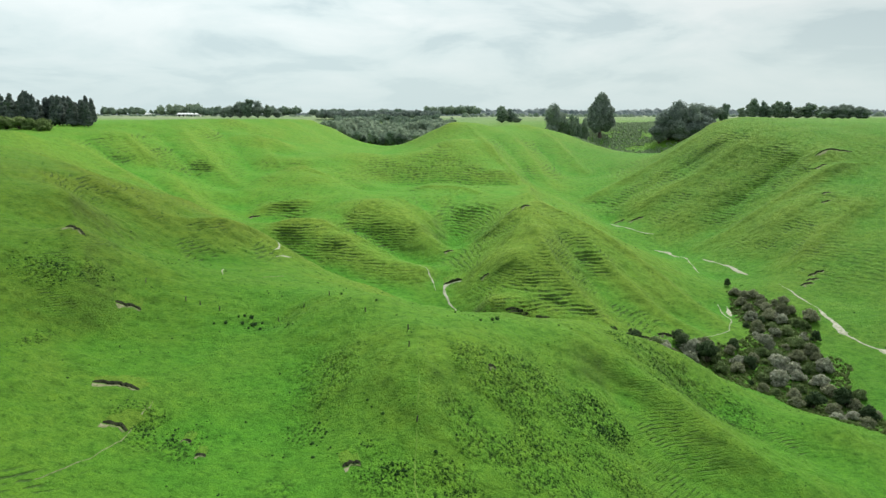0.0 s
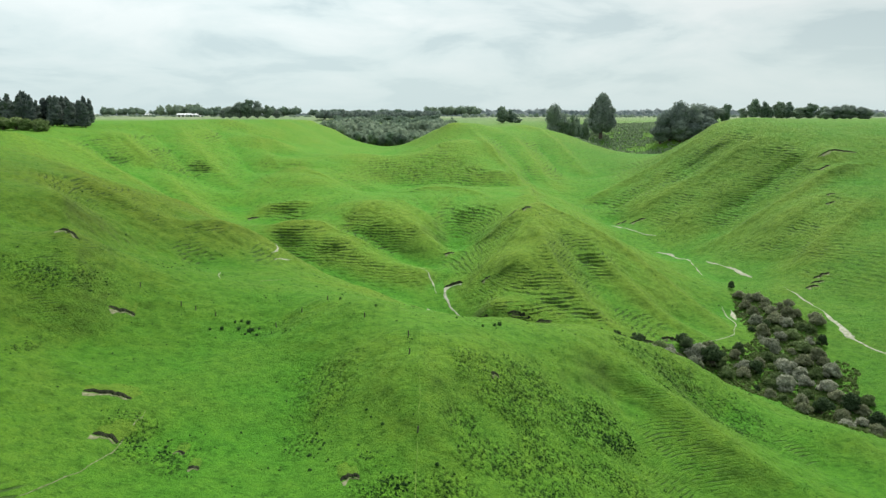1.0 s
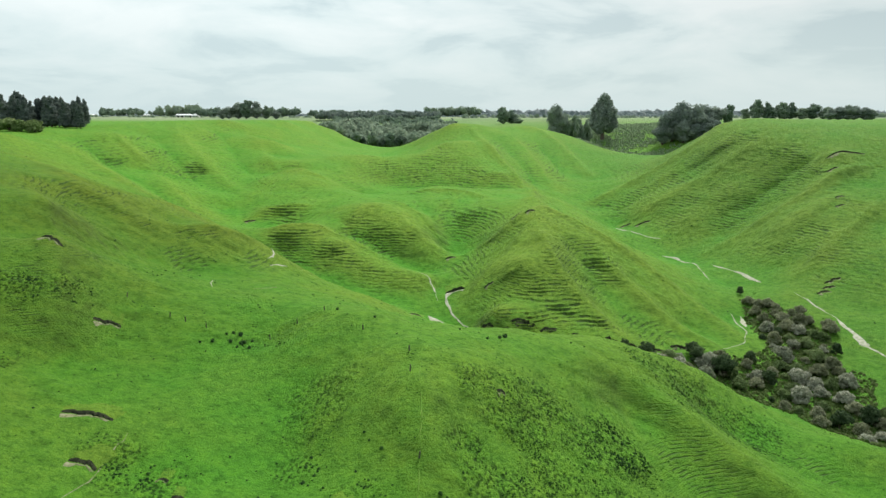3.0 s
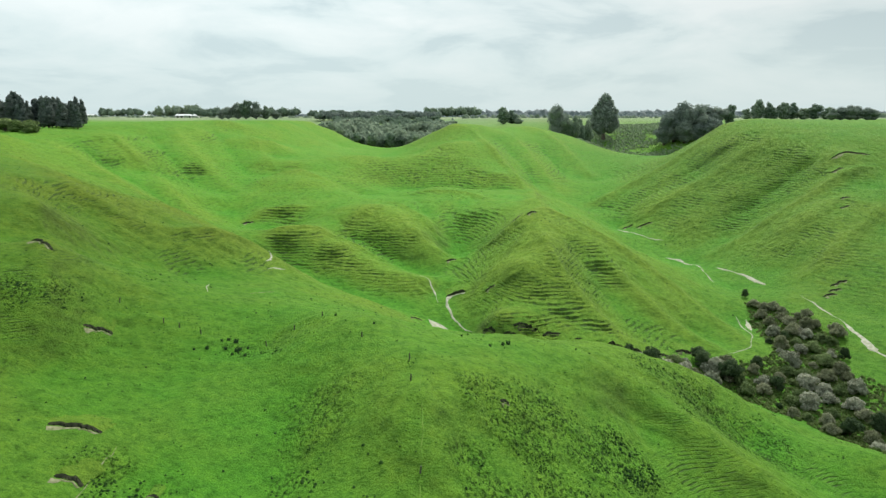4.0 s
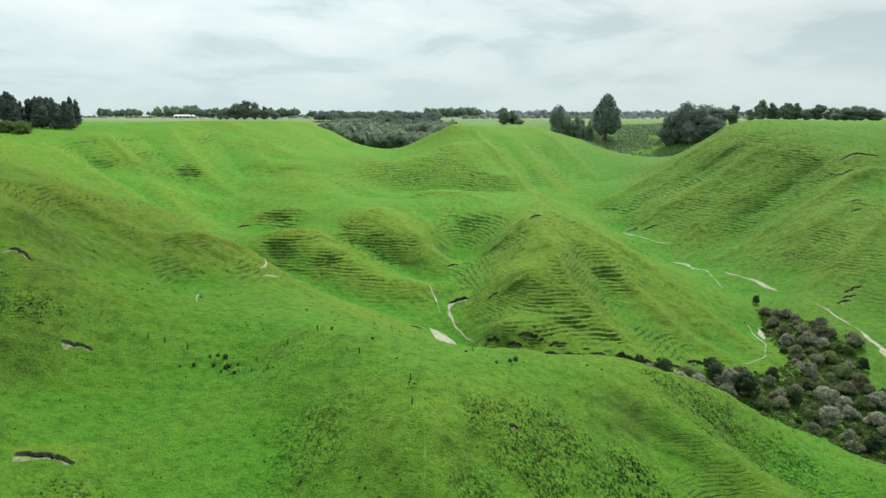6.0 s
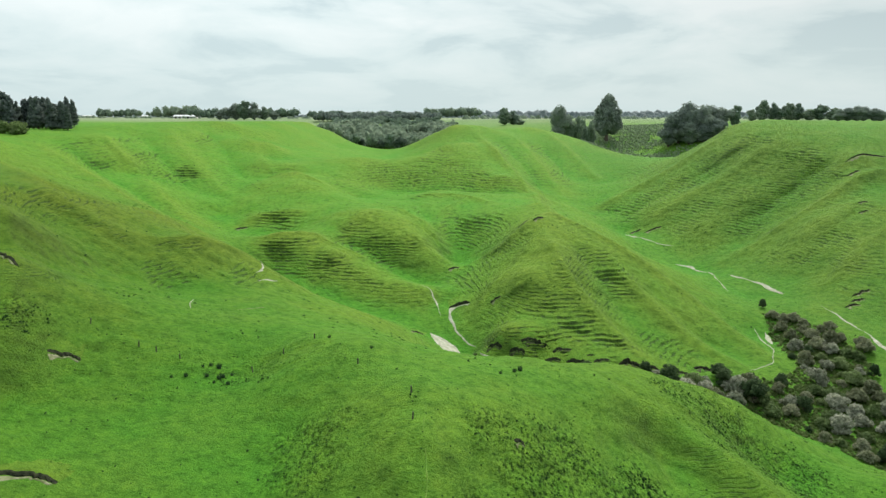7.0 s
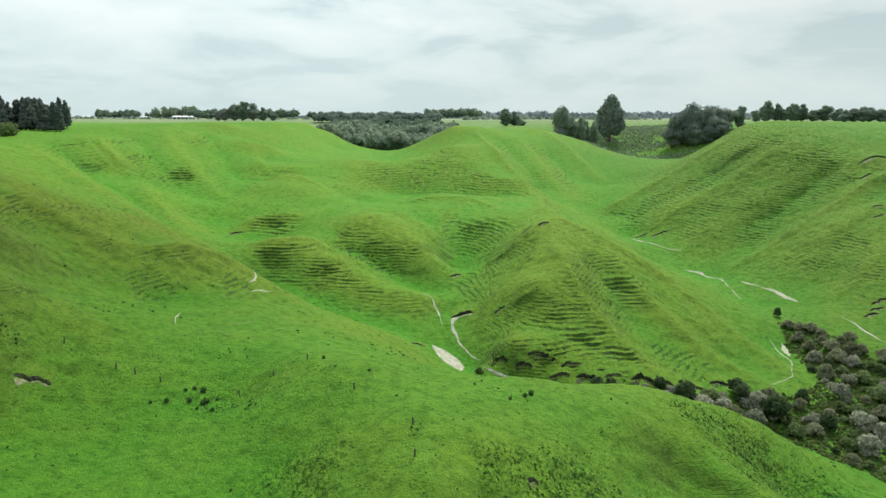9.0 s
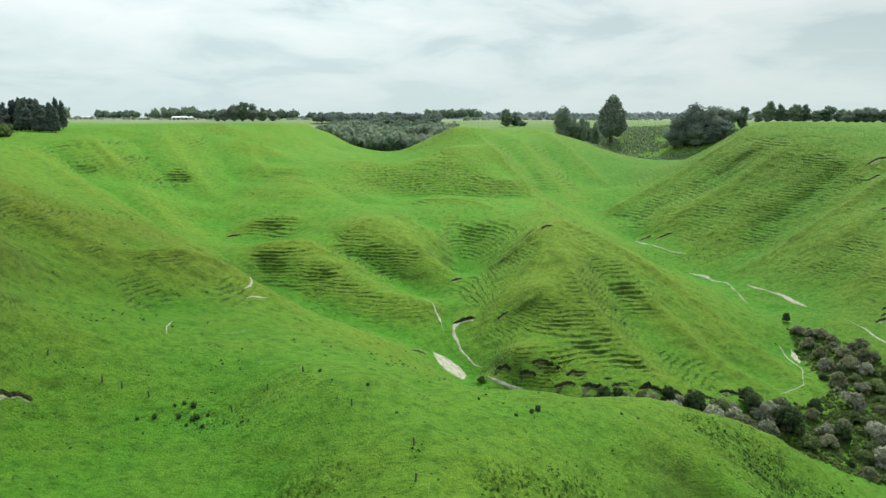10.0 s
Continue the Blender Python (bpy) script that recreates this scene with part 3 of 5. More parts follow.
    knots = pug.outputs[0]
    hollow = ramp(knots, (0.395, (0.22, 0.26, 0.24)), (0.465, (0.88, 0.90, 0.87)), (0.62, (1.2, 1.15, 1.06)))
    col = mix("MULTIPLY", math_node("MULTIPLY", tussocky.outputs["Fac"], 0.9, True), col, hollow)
    # trodden steps: bare earth, rank dark grass and painted shade on risers, broken along the slope
    steps, trodden = n("ShaderNodeAttribute"), n("ShaderNodeAttribute")
    steps.attribute_name, trodden.attribute_name = "steps", "trodden"

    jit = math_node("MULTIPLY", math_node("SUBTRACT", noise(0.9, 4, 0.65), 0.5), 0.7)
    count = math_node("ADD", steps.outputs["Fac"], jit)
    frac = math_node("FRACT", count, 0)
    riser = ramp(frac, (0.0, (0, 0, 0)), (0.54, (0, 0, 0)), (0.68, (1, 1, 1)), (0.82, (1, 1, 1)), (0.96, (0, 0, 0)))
    # every step is worn through at places of its own
    along = n("ShaderNodeCombineXYZ")
    l(math_node("MULTIPLY", where_x, 0.75), along.inputs[0])
    l(math_node("MULTIPLY", where_y, 0.45), along.inputs[1])
    l(math_node("MULTIPLY", math_node("FLOOR", count, 0), 3.71), along.inputs[2])
    gap = n("ShaderNodeTexNoise")
    gap.inputs["Scale"].default_value, gap.inputs["Detail"].default_value, gap.inputs["Roughness"].default_value = 1.0, 4, 0.65
    l(along.outputs[0], gap.inputs["Vector"])
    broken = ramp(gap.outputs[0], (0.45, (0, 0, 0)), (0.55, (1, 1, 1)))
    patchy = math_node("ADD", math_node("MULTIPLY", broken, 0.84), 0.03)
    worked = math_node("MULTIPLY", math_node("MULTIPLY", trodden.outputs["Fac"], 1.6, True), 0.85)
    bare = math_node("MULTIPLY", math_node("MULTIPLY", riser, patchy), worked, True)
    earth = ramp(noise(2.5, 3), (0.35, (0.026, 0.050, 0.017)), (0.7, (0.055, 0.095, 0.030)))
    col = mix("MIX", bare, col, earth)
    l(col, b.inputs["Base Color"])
    bump = n("ShaderNodeBump")
    bump.inputs["Strength"].default_value, bump.inputs["Distance"].default_value = 0.9, 0.35
    add = n("ShaderNodeMath"); add.operation = "ADD"
    l(noise(0.9, 6, 0.7), add.inputs[0]); l(noise(4.0, 4, 0.7), add.inputs[1])
    cut = math_node("SUBTRACT", add.outputs[0], math_node("MULTIPLY", bare, 0.9))
    cut = math_node("ADD", cut, math_node("MULTIPLY", math_node("MULTIPLY", knots, 1.6), tussocky.outputs["Fac"]))
    l(cut, bump.inputs["Height"])
    l(bump.outputs[0], b.inputs["Normal"])
    return m


GRASS = make_grass()


def make_ground():
    xs = spread(-4600, -136, 170, 4600, 0.48, 1.07)
    near = np.concatenate([np.arange(38, 100, 0.34), np.arange(100, 132, 0.16), np.arange(132, 180, 0.22), np.arange(180, 245, 0.28)])
    far, s = [near[-1]], 0.42
    while far[-1] < 4800:
        s *= 1.016 if far[-1] < 520 else 1.06
        far.append(far[-1] + s)
    back, s = [near[0]], 0.42
    while back[-1] > -1500:
        s *= 1.07
        back.append(back[-1] - s)
    ys = np.array(back[:0:-1] + list(near) + far[1:])
    gx, gy = np.meshgrid(xs, ys)
    z, phase, mask, backs, lumps = land(xs, ys)
    nx, ny = len(xs), len(ys)
    me = bpy.data.meshes.new("ground")
    co = np.stack([gx.ravel(), gy.ravel(), z], -1).astype(np.float32)
    i = (np.arange(ny - 1)[:, None] * nx + np.arange(nx - 1)[None]).ravel()
    quads = np.stack([i, i + 1, i + nx + 1, i + nx], -1).astype(np.int32)
    me.vertices.add(len(co)); me.vertices.foreach_set("co", co.ravel())
    me.loops.add(quads.size); me.loops.foreach_set("vertex_index", quads.ravel())
    me.polygons.add(len(quads)); me.polygons.foreach_set("loop_start", np.arange(0, quads.size, 4, dtype=np.int32))
    me.update(calc_edges=True)
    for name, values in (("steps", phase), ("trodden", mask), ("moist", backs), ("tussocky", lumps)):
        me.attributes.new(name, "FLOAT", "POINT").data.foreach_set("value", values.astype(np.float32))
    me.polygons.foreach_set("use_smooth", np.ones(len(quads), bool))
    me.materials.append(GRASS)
    return tagged(new("ground", me), "rolling green pasture with trodden sheep tracks", "ground", kind="structure"), xs, ys, z.reshape(ny, nx)


GROUND, GX, GY, GZ = make_ground()


def ground_at(x, y):
    """The height of the ground's mesh at a place."""
    i = int(np.clip(np.searchsorted(GX, x) - 1, 0, len(GX) - 2))
    j = int(np.clip(np.searchsorted(GY, y) - 1, 0, len(GY) - 2))
    u, v = (x - GX[i]) / (GX[i + 1] - GX[i]), (y - GY[j]) / (GY[j + 1] - GY[j])
    return float((GZ[j, i] * (1 - u) + GZ[j, i + 1] * u) * (1 - v) + (GZ[j + 1, i] * (1 - u) + GZ[j + 1, i + 1] * u) * v)


# ---------------------------------------------------------------- helpers for things
def part(name, me, mat, parent=None, label=""):
    ob = new(name, me)
    if mat:
        me.materials.append(mat)
    if parent:
        ob.parent = parent
    return tagged(ob, label) if label else ob


def mesh_of(name, co, faces, shade=False):
    me = bpy.data.meshes.new(name)
    me.from_pydata([tuple(map(float, c)) for c in co], [], [tuple(map(int, q)) for q in faces])
    me.update()
    if shade:
        me.polygons.foreach_set("use_smooth", np.ones(len(me.polygons), bool))
    return me


def place(x, y, size=1.0, turn=0.0, sink=0.05, tall=1.0):
    return Matrix.LocRotScale((x, y, ground_at(x, y) - sink), Euler((0, 0, turn)), (size, size, size * tall))


def make_foliage(name, dark, mid, light, rough=0.75):
    """Leaves: every clump has a tone of its own."""
    m, n, l, b = material(name, rough)
    geo, info = n("ShaderNodeNewGeometry"), n("ShaderNodeObjectInfo")
    add = n("ShaderNodeMath"); add.operation = "MULTIPLY_ADD"; add.inputs[1].default_value = 0.5
    l(geo.outputs["Random Per Island"], add.inputs[0])
    part_of = n("ShaderNodeMath"); part_of.operation = "MULTIPLY"; part_of.inputs[1].default_value = 0.5
    l(info.outputs["Random"], part_of.inputs[0]); l(part_of.outputs[0], add.inputs[2])
    r = n("ShaderNodeValToRGB")
    e = r.color_ramp.elements
    e[0].position, e[0].color = 0.1, (*dark, 1)
    e[1].position, e[1].color = 0.95, (*light, 1)
    e.new(0.5).color = (*mid, 1)
    l(add.outputs[0], r.inputs[0])
    l(r.outputs[0], b.inputs["Base Color"])
    thin, both = n("ShaderNodeBsdfTranslucent"), n("ShaderNodeMixShader")
    both.inputs[0].default_value = 0.5
    l(r.outputs[0], thin.inputs["Color"]); l(b.outputs[0], both.inputs[1]); l(thin.outputs[0], both.inputs[2])
    l(both.outputs[0], m.node_tree.nodes["Material Output"].inputs["Surface"])
    return m


def make_plain(name, a, c, scale, rough=0.85, bump=0.3, size=0.1):
    """A surface of two tones in irregular blotches, with fine relief."""
    m, n, l, b = material(name, rough)
    pos = n("ShaderNodeNewGeometry")
    t = n("ShaderNodeTexNoise"); t.inputs["Scale"].default_value, t.inputs["Detail"].default_value = scale, 6
    l(pos.outputs["Position"], t.inputs["Vector"])
    r = n("ShaderNodeValToRGB")
    e = r.color_ramp.elements
    e[0].position, e[0].color = 0.35, (*a, 1)
    e[1].position, e[1].color = 0.65, (*c, 1)
    l(t.outputs[0], r.inputs[0]); l(r.outputs[0], b.inputs["Base Color"])
    k = n("ShaderNodeBump"); k.inputs["Strength"].default_value, k.inputs["Distance"].default_value = bump, size
    l(t.outputs[0], k.inputs["Height"]); l(k.outputs[0], b.inputs["Normal"])
    return m


BARK = make_plain("bark", (0.07, 0.055, 0.045), (0.16, 0.13, 0.11), 9, 0.9)
SILT = make_plain("silt", (0.23, 0.245, 0.16), (0.42, 0.415, 0.34), 1.6, 0.9)
SOIL = make_plain("bare_soil", (0.10, 0.125, 0.045), (0.24, 0.24, 0.15), 2.2, 0.95, 0.6, 0.2)
PEAT = make_plain("dark_soil", (0.012, 0.016, 0.009), (0.040, 0.044, 0.024), 3.0, 0.95, 0.6, 0.2)
WOOD = make_plain("weathered_timber", (0.05, 0.055, 0.035), (0.12, 0.12, 0.09), 12, 0.9)
IRON = make_plain("painted_iron", (0.62, 0.64, 0.65), (0.78, 0.79, 0.79), 0.6, 0.5, 0.1)
WALL = make_plain("shed_cladding", (0.42, 0.43, 0.42), (0.55, 0.56, 0.55), 0.8, 0.7, 0.1)
# needles lightened and blued: haze put into their colour
LEAF_PINE = make_foliage("pine_needles", (0.090, 0.120, 0.112), (0.13, 0.165, 0.148), (0.185, 0.225, 0.19))
LEAF_DARK = make_foliage("dark_leaves", (0.052, 0.080, 0.062), (0.088, 0.125, 0.094), (0.140, 0.185, 0.135))
LEAF_MID = make_foliage("green_leaves", (0.080, 0.125, 0.045), (0.145, 0.205, 0.080), (0.25, 0.32, 0.14))
LEAF_GREY = make_foliage("grey_green_leaves", (0.16, 0.18, 0.12), (0.33, 0.35, 0.26), (0.58, 0.58, 0.47))
LEAF_PURPLE = make_foliage("brown_twigs", (0.125, 0.145, 0.080), (0.225, 0.245, 0.145), (0.36, 0.375, 0.25))
# woodland and grove leaves paled, with haze in their tones
LEAF_FAR = make_foliage("woodland_leaves", (0.140, 0.205, 0.155), (0.215, 0.285, 0.205), (0.31, 0.38, 0.27))
LEAF_GROVE = make_foliage("grove_leaves", (0.155, 0.20, 0.18), (0.22, 0.27, 0.23), (0.30, 0.355, 0.29))
LEAF_RUSH = make_foliage("rush_stems", (0.020, 0.050, 0.020), (0.040, 0.085, 0.032), (0.075, 0.14, 0.05))


def leaf_cloud(rng, lobes, count, size, drop=0.35):
    """Small leaf sprays over the outsides of lobes (centre, radii): ragged, with gaps."""
    mid, rad = np.array([c for c, _ in lobes], float), np.array([r for _, r in lobes], float)
    vol = rad[:, 0] * rad[:, 1] + rad[:, 1] * rad[:, 2] + rad[:, 0] * rad[:, 2]
    pick = rng.choice(len(lobes), count, p=vol / vol.sum())

    def unit(v):
        return v / (np.linalg.norm(v, axis=1)[:, None] + 1e-9)

    d = unit(rng.normal(size=(count, 3)))
    d[:, 2] = np.where(d[:, 2] < -drop, -d[:, 2] * 0.5, d[:, 2])
    c = mid[pick] + d * rad[pick] * (0.82 + 0.26 * rng.random((count, 1)))
    n = unit(d + rng.normal(size=(count, 3)) * 0.55)
    u = unit(np.cross(n, rng.normal(size=(count, 3))))
    v = np.cross(n, u)
    s = size * (0.55 + 0.9 * rng.random((count, 1)))
    rows = [c + n * s * 0.35]
    for a in (0.2, 1.5, 2.9, 4.2, 5.3):
        along, across = 0.7 + 0.6 * rng.random((count, 1)), 0.5 + 0.5 * rng.random((count, 1))
        rows.append(c + s * (math.cos(a) * u * along + math.sin(a) * v * across) + n * s * 0.18 * rng.normal(size=(count, 1)))
    co = np.stack(rows, 1).reshape(-1, 3)
    fan = np.array([(0, 1 + j, 1 + (j + 1) % 5) for j in range(5)])
    return co.tolist(), (np.arange(count)[:, None, None] * 6 + fan).reshape(-1, 3).tolist()


def core(rng, lobes, shrink=0.74):
    """The twiggy inside of a crown, so that it is dense but uneven."""
    co, faces = [], []
    for (cx, cy, cz), (rx, ry, rz) in lobes:
        base = len(co)
        rings, seg = 5, 8
        for a in range(rings + 1):
            th = math.pi * a / rings
            for b in range(seg):
                ph = 2 * math.pi * b / seg
                w = shrink * (0.85 + 0.3 * rng.random())
                co.append((cx + rx * w * math.sin(th) * math.cos(ph), cy + ry * w * math.sin(th) * math.sin(ph), cz + rz * w * math.cos(th)))
        for a in range(rings):
            for b in range(seg):
                p, q = base + a * seg + b, base + a * seg + (b + 1) % seg
                faces.append((p, p + seg, q + seg, q))
    return co, faces


def limb_mesh(name, limbs, seg=7):
    """Tapered limbs, each a list of (x, y, z, radius)."""
    co, faces = [], []
    for limb in limbs:
        base = len(co)
        for k, (x, y, z, r) in enumerate(limb):
            p, q = limb[max(k - 1, 0)], limb[min(k + 1, len(limb) - 1)]
            d = Vector((q[0] - p[0], q[1] - p[1], q[2] - p[2])).normalized()
            u = d.cross(Vector((0.3, 1, 0.1))).normalized()
            v = d.cross(u)
            for j in range(seg):
                a = 2 * math.pi * j / seg
                co.append(Vector((x, y, z)) + (u * math.cos(a) + v * math.sin(a)) * r)
        for k in range(len(limb) - 1):
            for j in range(seg):
                faces.append((base + k * seg + j, base + k * seg + (j + 1) % seg, base + (k + 1) * seg + (j + 1) % seg, base + (k + 1) * seg + j))
        faces.append(tuple(base + (len(limb) - 1) * seg + j for j in range(seg)))
    return mesh_of(name, co, faces, True)


def make_plant(kind, lobes, leaf, leaves, size, limbs, seed, label, category, group=""):
    """A tree or shrub about its foot: trunk with limbs, and a crown."""
    rng = np.random.default_rng(seed)
    root = new(kind)
    root.empty_display_size = 0.2
    part("trunk", limb_mesh("trunk", limbs), BARK, root)
    a, b = core(rng, lobes)
    c, d = leaf_cloud(rng, lobes, leaves, size)
    d = [tuple(i + len(a) for i in f) for f in d]
    part("crown", mesh_of("crown", a + c, b + d), leaf, root)
    return tagged(root, label, category, group, "thing")


def scatter_lobes(rng, n, spread_r, z0, z1, r0, r1):
    out = []
    for k in range(n):
        a, d = 2 * math.pi * (k + rng.random() * 0.7) / n, spread_r * (0.35 + 0.65 * rng.random())
        r = r0 + (r1 - r0) * rng.random()
        out.append(((d * math.cos(a), d * math.sin(a), z0 + (z1 - z0) * rng.random()), (r, r * (0.85 + 0.3 * rng.random()), r * (0.75 + 0.2 * rng.random()))))
    return out


def fork(rng, lobes, foot, girth):
    """A short trunk and a limb into each lobe."""
    limbs = [[(0, 0, -0.05 * foot, girth * 1.25), (0.02, 0, foot * 0.5, girth), (0, 0.02, foot, girth * 0.8)]]
    for (x, y, z), _ in lobes:
        limbs.append([(0, 0, foot * 0.8, girth * 0.6), (x * 0.5, y * 0.5, foot + (z - foot) * 0.6, girth * 0.4), (x * 0.9, y * 0.9, z, girth * 0.15)])
    return limbs


def shrub_kinds():
    """Shrubs one metre wide, to be sized."""
    out = {}
    for name, leaf, label, n, tall in (
        ("dark", make_foliage("shade_leaves", (0.035, 0.062, 0.028), (0.062, 0.100, 0.044), (0.11, 0.16, 0.075)), "dense dark green shrub in the valley scrub", 5, 1.15),
        ("grey", LEAF_GREY, "pale grey-green flowering shrub in the valley scrub", 6, 0.85),
        ("brown", LEAF_PURPLE, "brownish grey twiggy shrub in the valley scrub", 6, 0.95),
        ("pale", make_foliage("pale_leaves", (0.11, 0.17, 0.055), (0.19, 0.26, 0.10), (0.32, 0.38, 0.18)), "pale yellow-green shrub before the pine plantation", 6, 0.9),
        ("green", LEAF_MID, "mid-green leafy shrub in the valley scrub", 5, 0.85),
    ):
        out[name] = []
        for v in range(3):
            rng = np.random.default_rng(100 + 7 * v + len(name))
            lobes = scatter_lobes(rng, n + 3, 0.34, 0.22 * tall, 0.66 * tall, 0.13, 0.27)
            lobes.append(((0, 0, 0.55 * tall), (0.30, 0.30, 0.32 * tall)))
            out[name].append(make_plant("shrub", lobes, leaf, 760, 0.058, fork(rng, lobes, 0.22, 0.035), 300 + v, label, "shrub", "shrubs in the valley"))
    return out


def tree_kinds():
    """Trees ten metres tall, to be sized."""
    out = {}
    rng = np.random.default_rng(5)
    # a spreading cypress, egg-shaped and dense to the ground
    lobes = [((0, 0, 4.6), (2.7, 2.7, 3.6)), ((0.4, 0.2, 7.4), (1.7, 1.7, 2.2)), ((-0.9, 0.3, 3.2), (2.2, 2.2, 2.4)), ((1.1, -0.4, 3.4), (2.1, 2.0, 2.4)), ((0, -0.3, 8.6), (0.9, 0.9, 1.2))] + scatter_lobes(rng, 9, 2.3, 2.0, 7.0, 0.7, 1.2)
    out["cypress"] = make_plant("tree", lobes, LEAF_GROVE, 3600, 0.26, fork(rng, lobes[:4], 1.6, 0.42), 11, "tall dark green cypress tree on the hilltop", "tree", "trees along the skyline")
    # pines of the plantation
    out["pine"] = []
    for v in range(3):
        rng = np.random.default_rng(20 + v)
        lobes = []
        for k in range(7):
            z = 1.6 + k * 1.2
            r = 2.25 * (1 - (z / 11.8) ** 1.5) * (0.85 + 0.3 * rng.random())
            lobes.append(((0.25 * rng.normal(), 0.25 * rng.normal(), z), (r, r, 0.95)))
        lobes.append(((0.1, 0, 9.6), (0.4, 0.4, 0.8)))
        limbs = [[(0, 0, -0.5, 0.26), (0.05, 0, 5, 0.16), (0.1, 0, 9.6, 0.04)]]
        out["pine"].append(make_plant("pine_tree", lobes, LEAF_PINE, 1300, 0.34, limbs, 40 + v, "dark plantation pine at the edge of the pasture", "pine tree", "pines of the plantation"))
    # round broadleaved trees
    out["round"] = []
    for v in range(3):
        rng = np.random.default_rng(60 + v)
        lobes = scatter_lobes(rng, 8, 2.9, 3.6, 6.6, 1.6, 2.3) + [((0, 0, 7.4), (2.3, 2.3, 2.2)), ((0, 0, 4.6), (3.0, 3.0, 2.4)), ((0.3, -0.3, 2.2), (2.9, 2.9, 2.0))]
        out["round"].append(make_plant("tree", lobes, LEAF_GROVE, 2600, 0.25, fork(rng, lobes, 2.2, 0.40), 70 + v, "dark round-headed evergreen tree on the rim", "tree", "trees along the skyline"))
    # open gum trees
    out["gum"] = []
    for v in range(3):
        rng = np.random.default_rng(80 + v)
        lobes = scatter_lobes(rng, 9, 2.4, 3.6, 7.6, 1.3, 2.0) + [((0, 0, 5.6), (2.6, 2.6, 2.3)), ((0.3, 0.2, 8.2), (1.4, 1.4, 1.3)), ((-0.6, 0, 3.6), (2.4, 2.4, 1.6)), ((0.4, 0.2, 2.0), (2.6, 2.6, 1.8))]
        out["gum"].append(make_plant("tree", lobes, LEAF_FAR, 1300, 0.34, fork(rng, lobes, 3.0, 0.30), 90 + v, "grey-green open-crowned gum tree on the plateau", "tree", "trees along the skyline"))
    # bush canopy of the side valley
    out["bush"] = []
    for v in range(4):
        rng = np.random.default_rng(120 + v)
        lobes = scatter_lobes(rng, 6, 2.8, 3.5, 7.0, 1.7, 2.5) + [((0, 0, 6.4), (2.6, 2.6, 2.6)), ((0, 0, 3.2), (3.2, 3.2, 2.6))]
        out["bush"].append(make_plant("tree", lobes, (LEAF_FAR, LEAF_DARK, LEAF_FAR, LEAF_MID)[v], 520, 0.46, fork(rng, lobes[:3], 2.0, 0.30), 130 + v, "native bush tree in the wooded side valley", "tree", "trees of the wooded valley"))
    return out


USED = set()


def put(kind, x, y, size, turn, tall=1.0, sink=0.05):
    """The first call sets the thing itself, the later ones copies of it."""
    m = place(x, y, size, turn, sink, tall)
    if kind.name in USED:
        return copy_thing(kind, m @ Matrix.Diagonal((1 / kind.scale[0], 1 / kind.scale[1], 1 / kind.scale[2], 1)))
    USED.add(kind.name)
    kind.matrix_basis = m
    return kind


